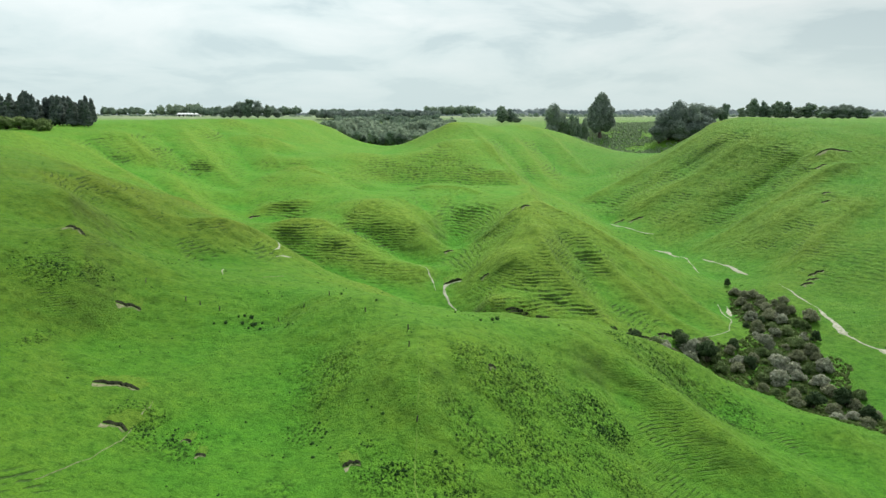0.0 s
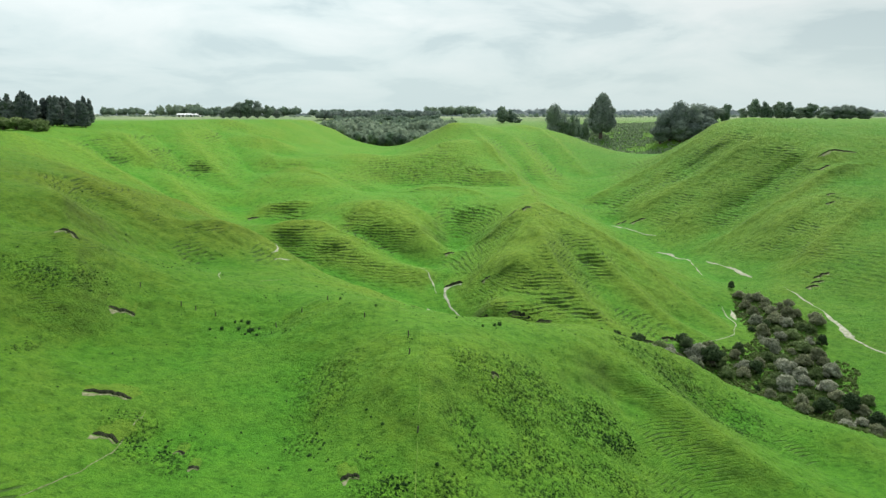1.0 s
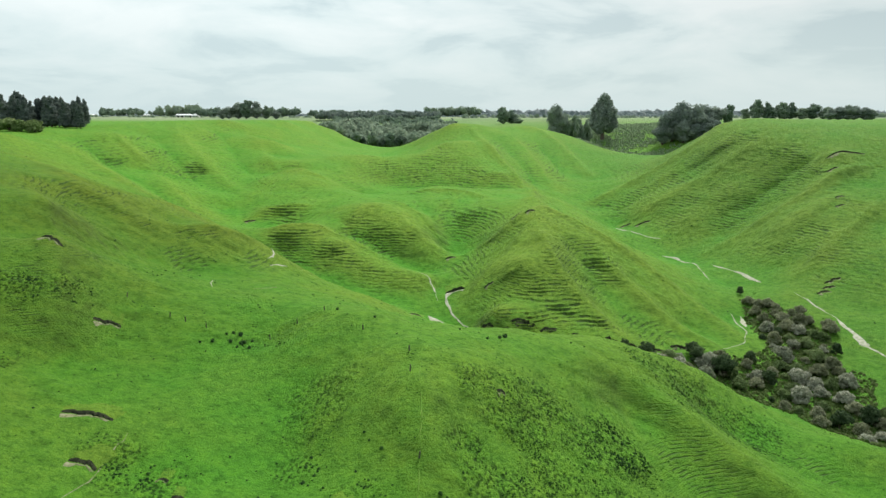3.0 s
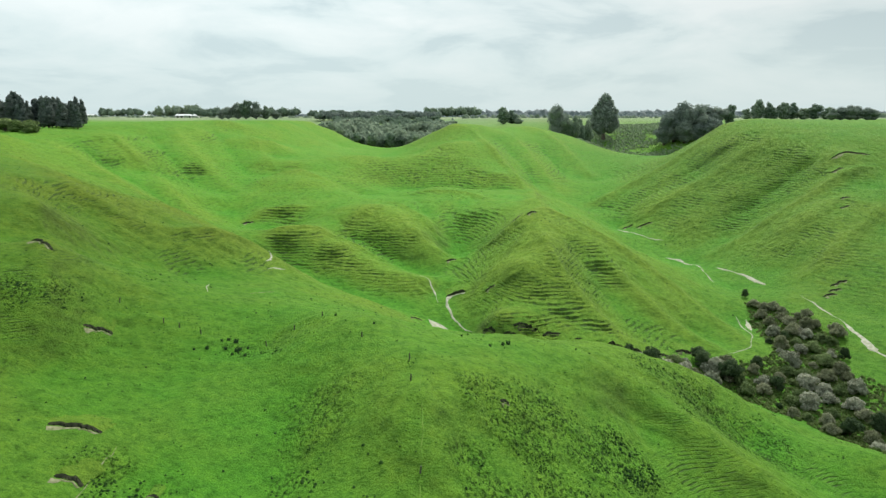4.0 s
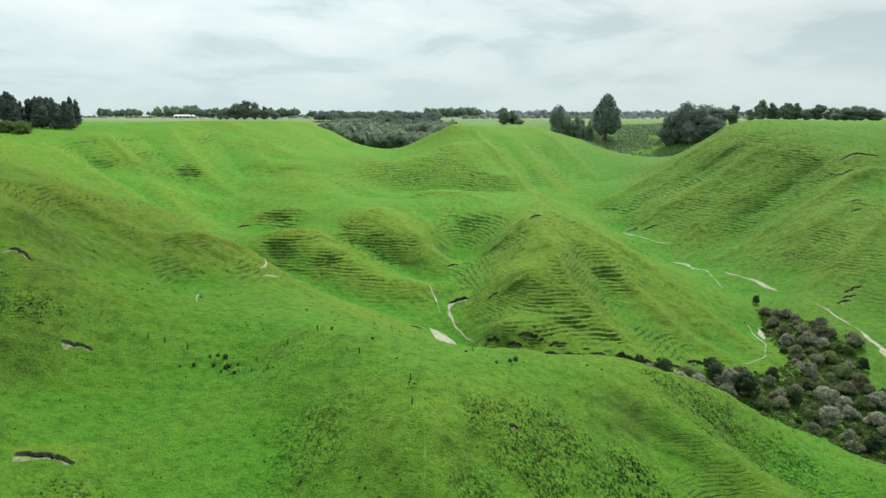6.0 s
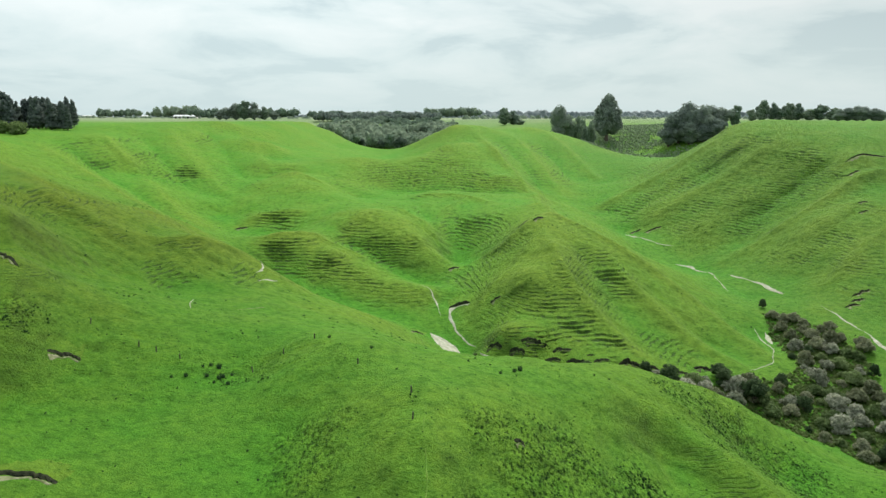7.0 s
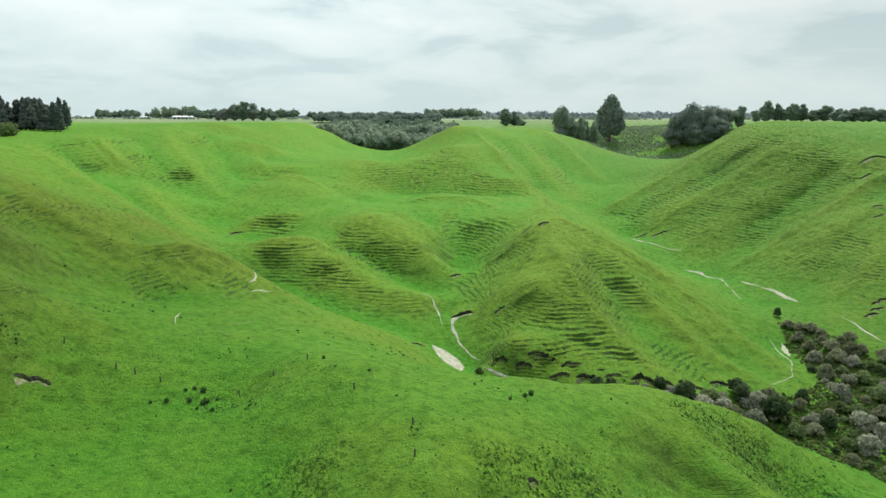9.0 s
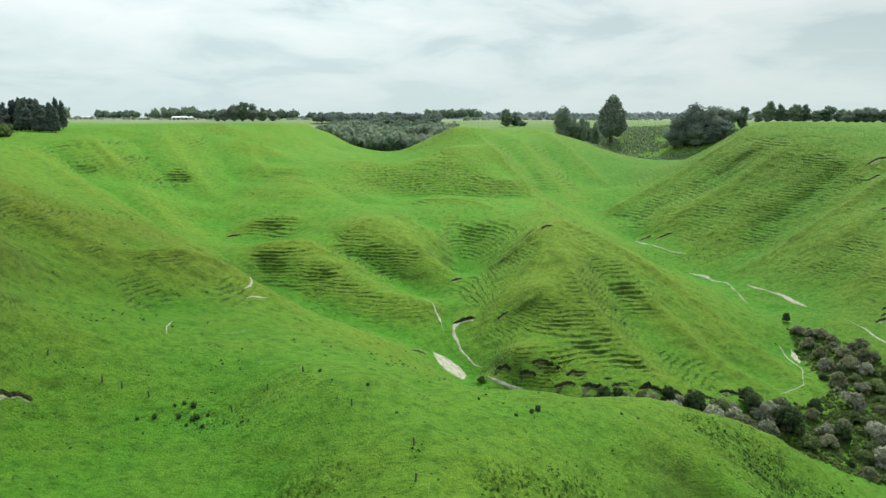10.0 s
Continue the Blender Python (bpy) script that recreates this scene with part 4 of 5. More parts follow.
# ---------------------------------------------------------------- scrub in the valley
SHRUBS = shrub_kinds()
SHRUB_SPOTS = {
    "dark": [(69.7, 156.1, 1.7), (72.4, 121.5, 2.0), (54.8, 110.8, 2.4), (55.1, 118.5, 2.2), (50, 118.5, 2.0), (44.9, 119.1, 2.2), (63.9, 97.9, 3.2), (34.5, 113.5, 3.0),
             (47.6, 112.1, 3.1), (21.5, 113.6, 2.2), (23.6, 114.0, 2.0), (58.5, 96.5, 3.0), (64.5, 92.5, 2.6), (31.2, 115, 2.0), (44.7, 117, 2.2)],
    "brown": [(68.8, 149.7, 2.4), (70, 147.3, 2.4), (67.6, 143.6, 2.6), (71.6, 146.4, 2.4), (72, 143.6, 2.3), (66.8, 138.1, 2.5), (69.9, 136.8, 2.7), (68.5, 132.5, 3.0),
              (72.3, 134.6, 2.9), (75, 139.5, 2.3), (74.2, 134.6, 2.2), (63.4, 126.7, 2.8), (76.3, 130.4, 3.0), (77, 132.5, 2.4), (68.3, 115.9, 3.0), (64.7, 113.7, 3.0),
              (68.1, 113.3, 2.2), (53, 102, 2.0), (51.9, 109.1, 2.4), (53.4, 116.2, 2.0), (48.2, 113.3, 2.4), (55.8, 96.7, 2.2), (63.9, 101.4, 2.6), (65, 96.7, 2.2),
              (59.2, 92.5, 2.2), (61.4, 88, 2.2), (57.2, 100.1, 2.0), (40.7, 110.9, 2.4), (48.5, 116.3, 3.0), (37.3, 112.7, 2.4)],
    "grey": [(65.4, 133.8, 3.0), (70.2, 130.4, 2.7), (61.5, 119.2, 3.5), (67.1, 109.1, 3.3), (64, 104.6, 3.2), (60.1, 111.2, 3.3), (61.9, 109.4, 2.8), (61.3, 106.7, 2.4),
             (57.1, 105, 3.1), (53.5, 112.2, 2.9), (46.3, 115.1, 3.3), (65.7, 123.9, 2.4), (36.5, 111.7, 2.7), (43.5, 109.8, 2.8), (30.7, 112.1, 2.6), (27.4, 112.1, 2.3), (40.3, 113.7, 2.5), (33.2, 115.2, 1.5), (41.4, 116.4, 1.9), (28.8, 114.2, 1.5)],
    "green": [(67.3, 118.8, 3.0), (68.1, 124.3, 2.8), (72, 129.1, 2.5), (61.3, 114.4, 3.0), (55.2, 106, 2.4), (49.1, 112.2, 2.2), (59.2, 115.9, 2.4), (56.9, 108.4, 2.0),
              (64.4, 109.1, 2.4), (59.4, 102.7, 2.0), (67.9, 100.1, 2.3), (54.8, 101.1, 1.6), (67.1, 128.3, 2.0), (73.3, 127.9, 2.4), (39.2, 114.8, 2.6), (28.7, 112.4, 2.5),
              (19, 113.9, 1.9), (24.7, 113, 2.2), (48.6, 108.3, 2.2), (33.0, 110.6, 2.0), (27, 114.4, 1.4), (35.4, 115.6, 1.6), (38.6, 116.4, 1.3), (4.2, 119.6, 1.0), (24.2, 115, 1.1)],
}
rng = np.random.default_rng(8)
for tone, spots in SHRUB_SPOTS.items():
    for k, (x, y, w) in enumerate(spots):
        put(SHRUBS[tone][k % 3], x, y, w * (1.35 if x < 50 else 1.12), rng.random() * 6.28, 0.9 + 0.3 * rng.random(), 0.14 * w)

# the thicket between them
rng = np.random.default_rng(9)
grown = [(x, y) for spots in SHRUB_SPOTS.values() for x, y, _ in spots]
for _ in range(2600):
    y = rng.uniform(86, 146)
    x = float(np.interp(y, (86, 100, 112, 125, 146), (62, 61, 58, 68, 70)) + np.interp(y, (86, 100, 112, 125, 146), (4, 7, 11, 7, 3)) * rng.uniform(-1, 1))
    if min(math.hypot(x - a, y - b) for a, b in grown) > 2.0 and len(grown) < 112:
        grown.append((x, y))
        put(SHRUBS[("brown", "grey", "green", "brown", "dark")[len(grown) % 5]][len(grown) % 3], x, y, 1.1 + 1.3 * rng.random(), rng.random() * 6.28, 0.75 + 0.3 * rng.random(), 0.25)

# ---------------------------------------------------------------- trees
TREES = tree_kinds()
put(TREES["cypress"], 108.5, 462, 3.15, 0.4, 1.02, 0.8)
# kind, form, x, y, crown width, height of its top above the datum
for kind, k, x, y, wide, top in (
    ("round", 0, 69, 416, 13, 66.5), ("gum", 0, 75.5, 420, 11, 61), ("gum", 1, 81, 424, 11, 60), ("gum", 2, 86, 430, 9, 58.5), ("gum", 0, 92, 436, 9, 58),
    ("gum", 2, 49, 556, 14, 67), ("gum", 1, 56.5, 560, 13, 64.5), ("gum", 0, 61, 552, 10, 58),
    ("round", 2, 141.1, 435, 13.4, 58), ("round", 0, 147.8, 437, 16.8, 63.9), ("round", 1, 154.6, 440, 19, 68.4), ("round", 2, 163, 438, 17.9, 66.7), ("round", 0, 168, 432, 14.6, 59), ("round", 1, 160.2, 429, 13.4, 55),
    ("round", 2, 171.4, 447, 16.8, 66.7), ("round", 0, 178.6, 449, 14.6, 65.6), ("round", 1, 152.3, 430, 14.6, 57), ("gum", 2, 188.2, 450, 10.1, 67.3),
    ("round", 2, 268, 470, 9, 65), ("round", 0, 274, 471, 10, 66), ("round", 1, 280, 470, 11, 67), ("round", 2, 286, 472, 10, 66.5), ("round", 0, 292, 471, 10, 65.5), ("round", 1, 298, 473, 9, 64),
    ("round", 0, -226, 712, 12, 69), ("round", 1, -217, 716, 16, 73), ("gum", 2, -207, 710, 18, 76), ("round", 2, -197, 714, 16, 74), ("gum", 0, -187, 716, 14, 70), ("round", 1, -236, 720, 10, 66), ("round", 1, -178, 720, 10, 65),
):
    size = wide / 8.4
    put(TREES[kind][k], x, y, size, 1.7 * x, (top - ground_at(x, y) + 0.6) / (9.3 * size), 0.6)
# a ragged row of gums on the east plateau
rng = np.random.default_rng(71)
x, k = 244.0, 0
while x < 316:
    wide = rng.uniform(8, 15)
    top = (65.5, 69, 73, 70.5, 67, 71, 68, 70, 66.5, 69, 65, 67, 64)[k % 13] + rng.uniform(-1, 1)
    y = 547 + 4 * rng.normal()
    put(TREES["gum"][k % 3], x, y, wide / 8.4, rng.random() * 6, (top - ground_at(x, y) + 0.6) / (9.3 * wide / 8.4), 0.6)
    x, k = x + wide * rng.uniform(0.40, 0.62), k + 1
# the pine plantation on the west rim, and shrubs before it
rng = np.random.default_rng(17)
for row in range(4):
    for k in range(12):
        x, y = -141 - 4.7 * k + 1.4 * rng.normal() - 2 * row, 262 + 5.0 * row + 2.3 * k + 1.6 * rng.normal()
        put(TREES["pine"][(k + row) % 3], x, y, 0.80 + 0.036 * k + 0.34 * rng.random() ** 2 + 0.02 * row, rng.random() * 6, 0.95 + 0.3 * rng.random(), 0.4)
for k, (x, y, w) in enumerate(((-141, 236, 5.5), (-146, 236, 6.5), (-151, 238, 7), (-157, 240, 7), (-163, 244, 8), (-144, 241, 6), (-170, 246, 9))):
    put(SHRUBS["pale"][k % 3], x, y, w, k * 1.3, 0.95, 0.8)
# the wooded side valley beyond the saddle: its nearest trees one by one
rng = np.random.default_rng(23)
spots = []


def strew(x0, x1, y0, y1, gap, tries):
    own = []
    for _ in range(tries):
        x, y = x0 + (x1 - x0) * rng.random(), y0 + (y1 - y0) * rng.random()
        if all(math.hypot(x - a, y - b) > gap for a, b in own):
            own.append((x, y))
    return own


for x, y in [p for p in strew(-92, 2, 418, 472, 5.6, 1400) if ground_at(*p) < 44.5 and p[0] > -86][:110]:
    put(TREES["bush"][int(rng.integers(4))], x, y, 0.65 + 0.6 * rng.random() ** 1.5, rng.random() * 6, 0.85 + 0.2 * rng.random(), 0.5)


def canopy(name, spots, size, leaf, leaves, label, flat=1.0):
    """A wood too far off to count: crowns of leaf sprays joined in one mesh."""
    rng = np.random.default_rng(len(spots))
    co, faces = [], []
    for x, y in spots:
        s, z = size * (0.75 + 0.5 * rng.random()), ground_at(x, y)
        lobes = [((x + s * 0.35 * rng.normal(), y + s * 0.35 * rng.normal(), z + s * flat * (0.5 + 0.25 * rng.random())), (s * 0.5, s * 0.5, s * 0.45 * flat)) for _ in range(3)]
        for c, f in (core(rng, lobes, 0.8), leaf_cloud(rng, lobes, leaves, s * 0.11)):
            faces += [tuple(i + len(co) for i in q) for q in f]
            co += c
    return tagged(part(name, mesh_of(name, co, faces), leaf), label, "woods", kind="stuff")


canopy("bush_canopy", [p for p in strew(-97, 0, 472, 530, 7.0, 900) if ground_at(*p) < 46.5][:110], 9.0, LEAF_FAR, 170, "grey-green native bush filling the side valley")
canopy("bush_canopy", strew(-96, -4, 530, 632, 7.0, 1200)[:190], 5.0, LEAF_FAR, 110, "grey-green native bush on the far side of the valley", 0.85)
canopy("pine_belt", strew(-118, -4, 630, 655, 4.2, 500), 5.0, LEAF_GROVE, 70, "dark shelter belt of pines above the bush", 1.25)
for k, (x0, x1, y, n, s) in enumerate(((-640, -560, 1250, 16, 11), (-445, -400, 1090, 8, 15), (-370, -300, 1000, 14, 10), (-285, -235, 1100, 10, 11), (-230, -60, 1150, 30, 9), (-30, 60, 1200, 18, 12),
                                     (-900, -660, 1200, 40, 14), (-560, -450, 1300, 22, 10))):
    canopy("shelter_belt", [(x0 + (x1 - x0) * (j + rng.random() * 0.7) / n, y + 8 * rng.normal()) for j in range(n)], s, LEAF_FAR, 60, "far shelter belt of trees across the plateau", 1.1)


# ---------------------------------------------------------------- stuff that nobody could count
def clumps(name, spots, sizes, leaf, label, category, blades=7, lean=0.5):
    """Many low clumps in one mesh: each a ragged dome of a few faces."""
    rng = np.random.default_rng(len(spots))
    n = len(spots)
    z = np.array([ground_at(x, y) for x, y in spots])
    ang = np.linspace(0, 2 * np.pi, blades, endpoint=False)
    r = sizes[:, None] * (0.6 + 0.55 * rng.random((n, blades)))
    ring = np.stack([spots[:, 0, None] + r * np.cos(ang), spots[:, 1, None] + r * np.sin(ang), z[:, None] - 0.12 * sizes[:, None] + 0.22 * sizes[:, None] * rng.random((n, blades))], -1)
    top = np.stack([spots[:, 0] + 0.3 * sizes * rng.normal(size=n), spots[:, 1] + 0.3 * sizes * rng.normal(size=n), z + sizes * (0.55 + 0.5 * rng.random(n))], -1)[:, None]
    mid = (ring * 0.55 + top * 0.45) + np.array([0, 0, 1.0]) * (sizes[:, None, None] * (0.10 + 0.25 * rng.random((n, blades, 1))))
    co = np.concatenate([ring, mid, top], 1).reshape(-1, 3).astype(np.float32)
    per = 2 * blades + 1
    tri = []
    for j in range(blades):
        k = (j + 1) % blades
        tri += [(j, k, blades + j), (k, blades + k, blades + j), (blades + j, blades + k, 2 * blades)]
    faces = (np.arange(n)[:, None, None] * per + np.array(tri)[None]).reshape(-1, 3).astype(np.int32)
    me = bpy.data.meshes.new(name)
    me.vertices.add(len(co)); me.vertices.foreach_set("co", co.ravel())
    me.loops.add(faces.size); me.loops.foreach_set("vertex_index", faces.ravel())
    me.polygons.add(len(faces)); me.polygons.foreach_set("loop_start", np.arange(0, faces.size, 3, dtype=np.int32))
    me.update(calc_edges=True)
    me.materials.append(leaf)
    return tagged(new(name, me), label, category, kind="stuff")


# tussocks in darkened greens that carry the shaded sides of hummocks
TUFT = make_foliage("tussock", (0.012, 0.034, 0.010), (0.022, 0.062, 0.014), (0.055, 0.140, 0.022))
rng = np.random.default_rng(31)
n = 260000
px, py = rng.uniform(-62, 60, n), rng.uniform(40, 102, n)
ragged = 0.6 * fbm(px, py, 4, 67, 3)
knot = smooth(-0.15, 0.45, fbm(px, py, 1.7, 63, 2))
want = 0.004 + 0.04 * smooth(0.0, 0.4, fbm(px, py, 16, 61, 4)) * knot
want = np.maximum(want, 0.95 * np.minimum(1, 1.5 * patches(px, py, TUSSOCK_FACE, ragged)) * (0.12 + 0.88 * knot))
want = np.maximum(want, 0.6 * np.minimum(1, 1.5 * patches(px, py, TUSSOCK_WEST, ragged)) * (0.12 + 0.88 * knot))
some = rng.random(n) < want * 0.42
big = smooth(0.1, 0.5, fbm(px, py, 6, 69, 2))[some]
clumps("tussock_grass", np.stack([px, py], -1)[some], rng.uniform(0.08, 0.17, some.sum()) * (0.75 + 0.8 * big * rng.random(some.sum())), TUFT, "dark green tussocks dotting the grazed slope", "grass", 5)
n = 60000
px, py = rng.uniform(-95, 140, n), rng.uniform(100, 260, n)
slope = np.abs(base_height(px, py + 2) - base_height(px, py - 2)) / 4
some = rng.random(n) < 0.16 * smooth(0.0, 0.4, fbm(px, py, 22, 71, 4)) * smooth(0.1, 0.4, slope) + 0.008
clumps("hill_tussock", np.stack([px, py], -1)[some], rng.uniform(0.10, 0.28, some.sum()), TUFT, "dark green tussocks on the far hillsides", "grass", 5)
# low weeds between the shrubs, and scrub on the north hillside
WEED = make_foliage("weeds", (0.045, 0.085, 0.018), (0.085, 0.135, 0.032), (0.15, 0.19, 0.065))
n = 18000
px, py = rng.uniform(18, 82, n), rng.uniform(86, 152, n)
mid_line = np.interp(py, (86, 100, 112, 125, 150), (62, 60, 52, 68, 70))
half = np.interp(py, (86, 100, 112, 125, 150), (5, 9, 22, 8, 3))
some = np.abs(px - mid_line) < half * (0.8 + 0.5 * fbm(px, py, 8, 77, 2))
clumps("valley_weeds", np.stack([px, py], -1)[some], rng.uniform(0.18, 0.5, some.sum()), WEED, "rank green weeds between the valley shrubs", "weeds", 6)
n = 9000
px, py = rng.uniform(80, 185, n), rng.uniform(380, 520, n)
some = fbm(px, py, 24, 83, 3) + 0.5 * rng.random(n) > -0.05
clumps("hill_scrub", np.stack([px, py], -1)[some], rng.uniform(0.4, 1.2, some.sum()), make_foliage("scrub_leaves", (0.12, 0.20, 0.10), (0.19, 0.275, 0.14), (0.28, 0.36, 0.20)), "grey-green scrub on the north hillside", "scrub", 6)


# ---------------------------------------------------------------- silt, tracks, slips
def ribbon(name, line, widths, mat, label, category, lift=0.05, gaps=0.75, ragged=0.6, sway=0.7):
    """A band laid on the ground along a line of places, ragged at its edges."""
    pts, wid = [], []
    for k in range(len(line) - 1):
        (x0, y0), (x1, y1) = line[k], line[k + 1]
        m = max(2, int(math.hypot(x1 - x0, y1 - y0) / 0.5))
        for j in range(m):
            t = j / m
            pts.append((x0 + (x1 - x0) * t, y0 + (y1 - y0) * t)); wid.append(widths[k] + (widths[k + 1] - widths[k]) * t)
    pts.append(line[-1]); wid.append(widths[-1])
    p, wid = np.array(pts), np.array(wid)
    for _ in range(6):
        p[1:-1] = (p[:-2] + 2 * p[1:-1] + p[2:]) / 4
    p = p + sway * np.stack([fbm(p[:, 0], p[:, 1], 5, 95, 3), fbm(p[:, 0], p[:, 1], 5, 97, 3)], -1)
    d = np.gradient(p, axis=0)
    d /= np.linalg.norm(d, axis=1)[:, None] + 1e-9
    side = np.stack([-d[:, 1], d[:, 0]], -1)
    cols, co, faces = 7, [], []
    for k in range(len(p)):
        wob = ragged * float(fbm(p[k : k + 1, 0], p[k : k + 1, 1], 1.6, 91, 3)[0])
        w = wid[k] * (1 + wob) * min(1, 0.25 + 0.75 * min(k, len(p) - 1 - k) / 3)
        w *= 1 - gaps * float(smooth(0.0, 0.3, fbm(p[k : k + 1, 0], p[k : k + 1, 1], 3.5, 93, 2))[0])
        for j in range(cols):
            q = p[k] + side[k] * w * (j / (cols - 1) - 0.5)
            edge = abs(j - (cols - 1) / 2) / ((cols - 1) / 2)
            co.append((q[0], q[1], ground_at(q[0], q[1]) + lift * (1 - edge**3) - 0.02 * edge))
    for k in range(len(p) - 1):
        for j in range(cols - 1):
            i = k * cols + j
            faces.append((i, i + 1, i + cols + 1, i + cols))
    return tagged(part(name, mesh_of(name, co, faces, True), mat), label, category, kind="structure")


SLIP_PATH = [(-27.7, 59.4), (-27.9, 56.0), (-27.8, 52.4), (-28.0, 49.8), (-28.8, 46.9), (-30.0, 43.8)]
ribbon("track_1", [(80.7, 153.1), (81.1, 146.4), (81.2, 137.7), (80.7, 130.8), (80.1, 124.3), (81.5, 118), (86, 110)], [0.2, 0.4, 0.7, 1.2, 1.7, 1.9, 1.8], SILT, "pale silt wash along the valley floor", "track")
ribbon("track_2", [(74.3, 184.7), (76.5, 180.5), (78.4, 174.2), (79.0, 165.4)], [0.4, 1.0, 1.3, 0.9], SILT, "pale silt wash on the grassy flat", "track")
ribbon("track_3", [(64.9, 198.3), (68.9, 196.4), (71.2, 188.9), (69.7, 177.1), (68.0, 169.8)], [0.9, 1.5, 0.7, 0.5, 0.3], SILT, "pale silt wash on the grassy flat", "track")
ribbon("track_4", [(58.6, 225.9), (60.5, 222.2), (64.3, 215.8), (68.3, 211.0)], [0.8, 1.5, 0.5, 0.5], SILT, "pale silt wash at the gully head", "track")
ribbon("stream_1", [(-5.2, 149.9), (-3.2, 147.0), (-1.8, 140.7), (-1.5, 138.0)], [0.25, 0.35, 0.45, 0.3], SILT, "narrow silt runnel in the gully", "stream")
ribbon("stream_2", [(0.3, 142.6), (0.2, 137.6), (1.1, 133.9), (1.9, 130.8), (2.9, 128.3), (4.4, 126.1)], [0.7, 0.9, 0.45, 0.35, 0.3, 0.3], SILT, "narrow silt stream bed in the gully", "stream", 0.05, 0.4)
ribbon("stream_3", [(5.0, 121.6), (6.4, 119.6), (8.0, 118.3), (10.6, 117.4)], [0.3, 0.8, 1.0, 0.5], SILT, "pale silt bed at the foot of the banks", "stream", 0.05, 0.3)
ribbon("silt_pond", [(-3.4, 132.2), (-1.9, 129.8), (-0.5, 127.0), (0.8, 124.6), (1.5, 122.8)], [0.9, 2.4, 3.6, 3.4, 1.5], SILT, "pale dried silt pond in the gully head", "silt", 0.06, 0.0, 0.12, 0.0)
ribbon("track_5", [(51.5, 122.9), (54.9, 125.2), (58.3, 127.2), (60.8, 133.2), (61.8, 139.5), (63.2, 145.8)], [0.15, 0.2, 0.2, 0.22, 0.35, 0.2], SILT, "thin stock track beside the scrub", "track")
ribbon("silt_patch", [(64.7, 144.5), (63.6, 140.5), (62.6, 137.2)], [0.7, 1.6, 1.0], SILT, "bare pale silt patch beside the scrub", "silt")
ribbon("track_6", [(-32.9, 127.4), (-31.9, 126.0), (-31.4, 123.9), (-31.9, 121.6)], [0.2, 0.4, 0.4, 0.25], SILT, "short bare runnel on the hillside", "track", 0.05, 0.2, 0.4, 0.2)
ribbon("track_7", [(-30.6, 119.0), (-29.4, 120.6), (-28.2, 121.2)], [0.4, 0.7, 0.3], SILT, "small bare patch on the hillside", "soil")
ribbon("track_8", [(-28.2, 100.1), (-27.2, 102.0), (-26.0, 103.6)], [0.4, 0.8, 0.4], SOIL, "small bare patch on the hillside", "soil")
ribbon("track_11", [(-35.1, 103.2), (-34.3, 99.6), (-33.1, 96.3)], [0.12, 0.22, 0.12], SILT, "thin bare runnel on the hillside", "track", 0.04, 0.3)
ribbon("track_9", [(-3.1, 69.5), (-2.5, 66), (-2.9, 63), (-2.3, 59), (-2.1, 55), (-2.2, 51), (-1.6, 46)], [0.10, 0.13, 0.14, 0.16, 0.12, 0.16, 0.14], make_plain("dry_grass", (0.085, 0.20, 0.024), (0.145, 0.235, 0.04), 1.2), "faint dry stock path down the spur", "path", 0.03)
ribbon("track_10", SLIP_PATH, [0.08, 0.12, 0.14, 0.14, 0.14, 0.14], SOIL, "pale worn stock path below the slips", "path", 0.04, 0.4)


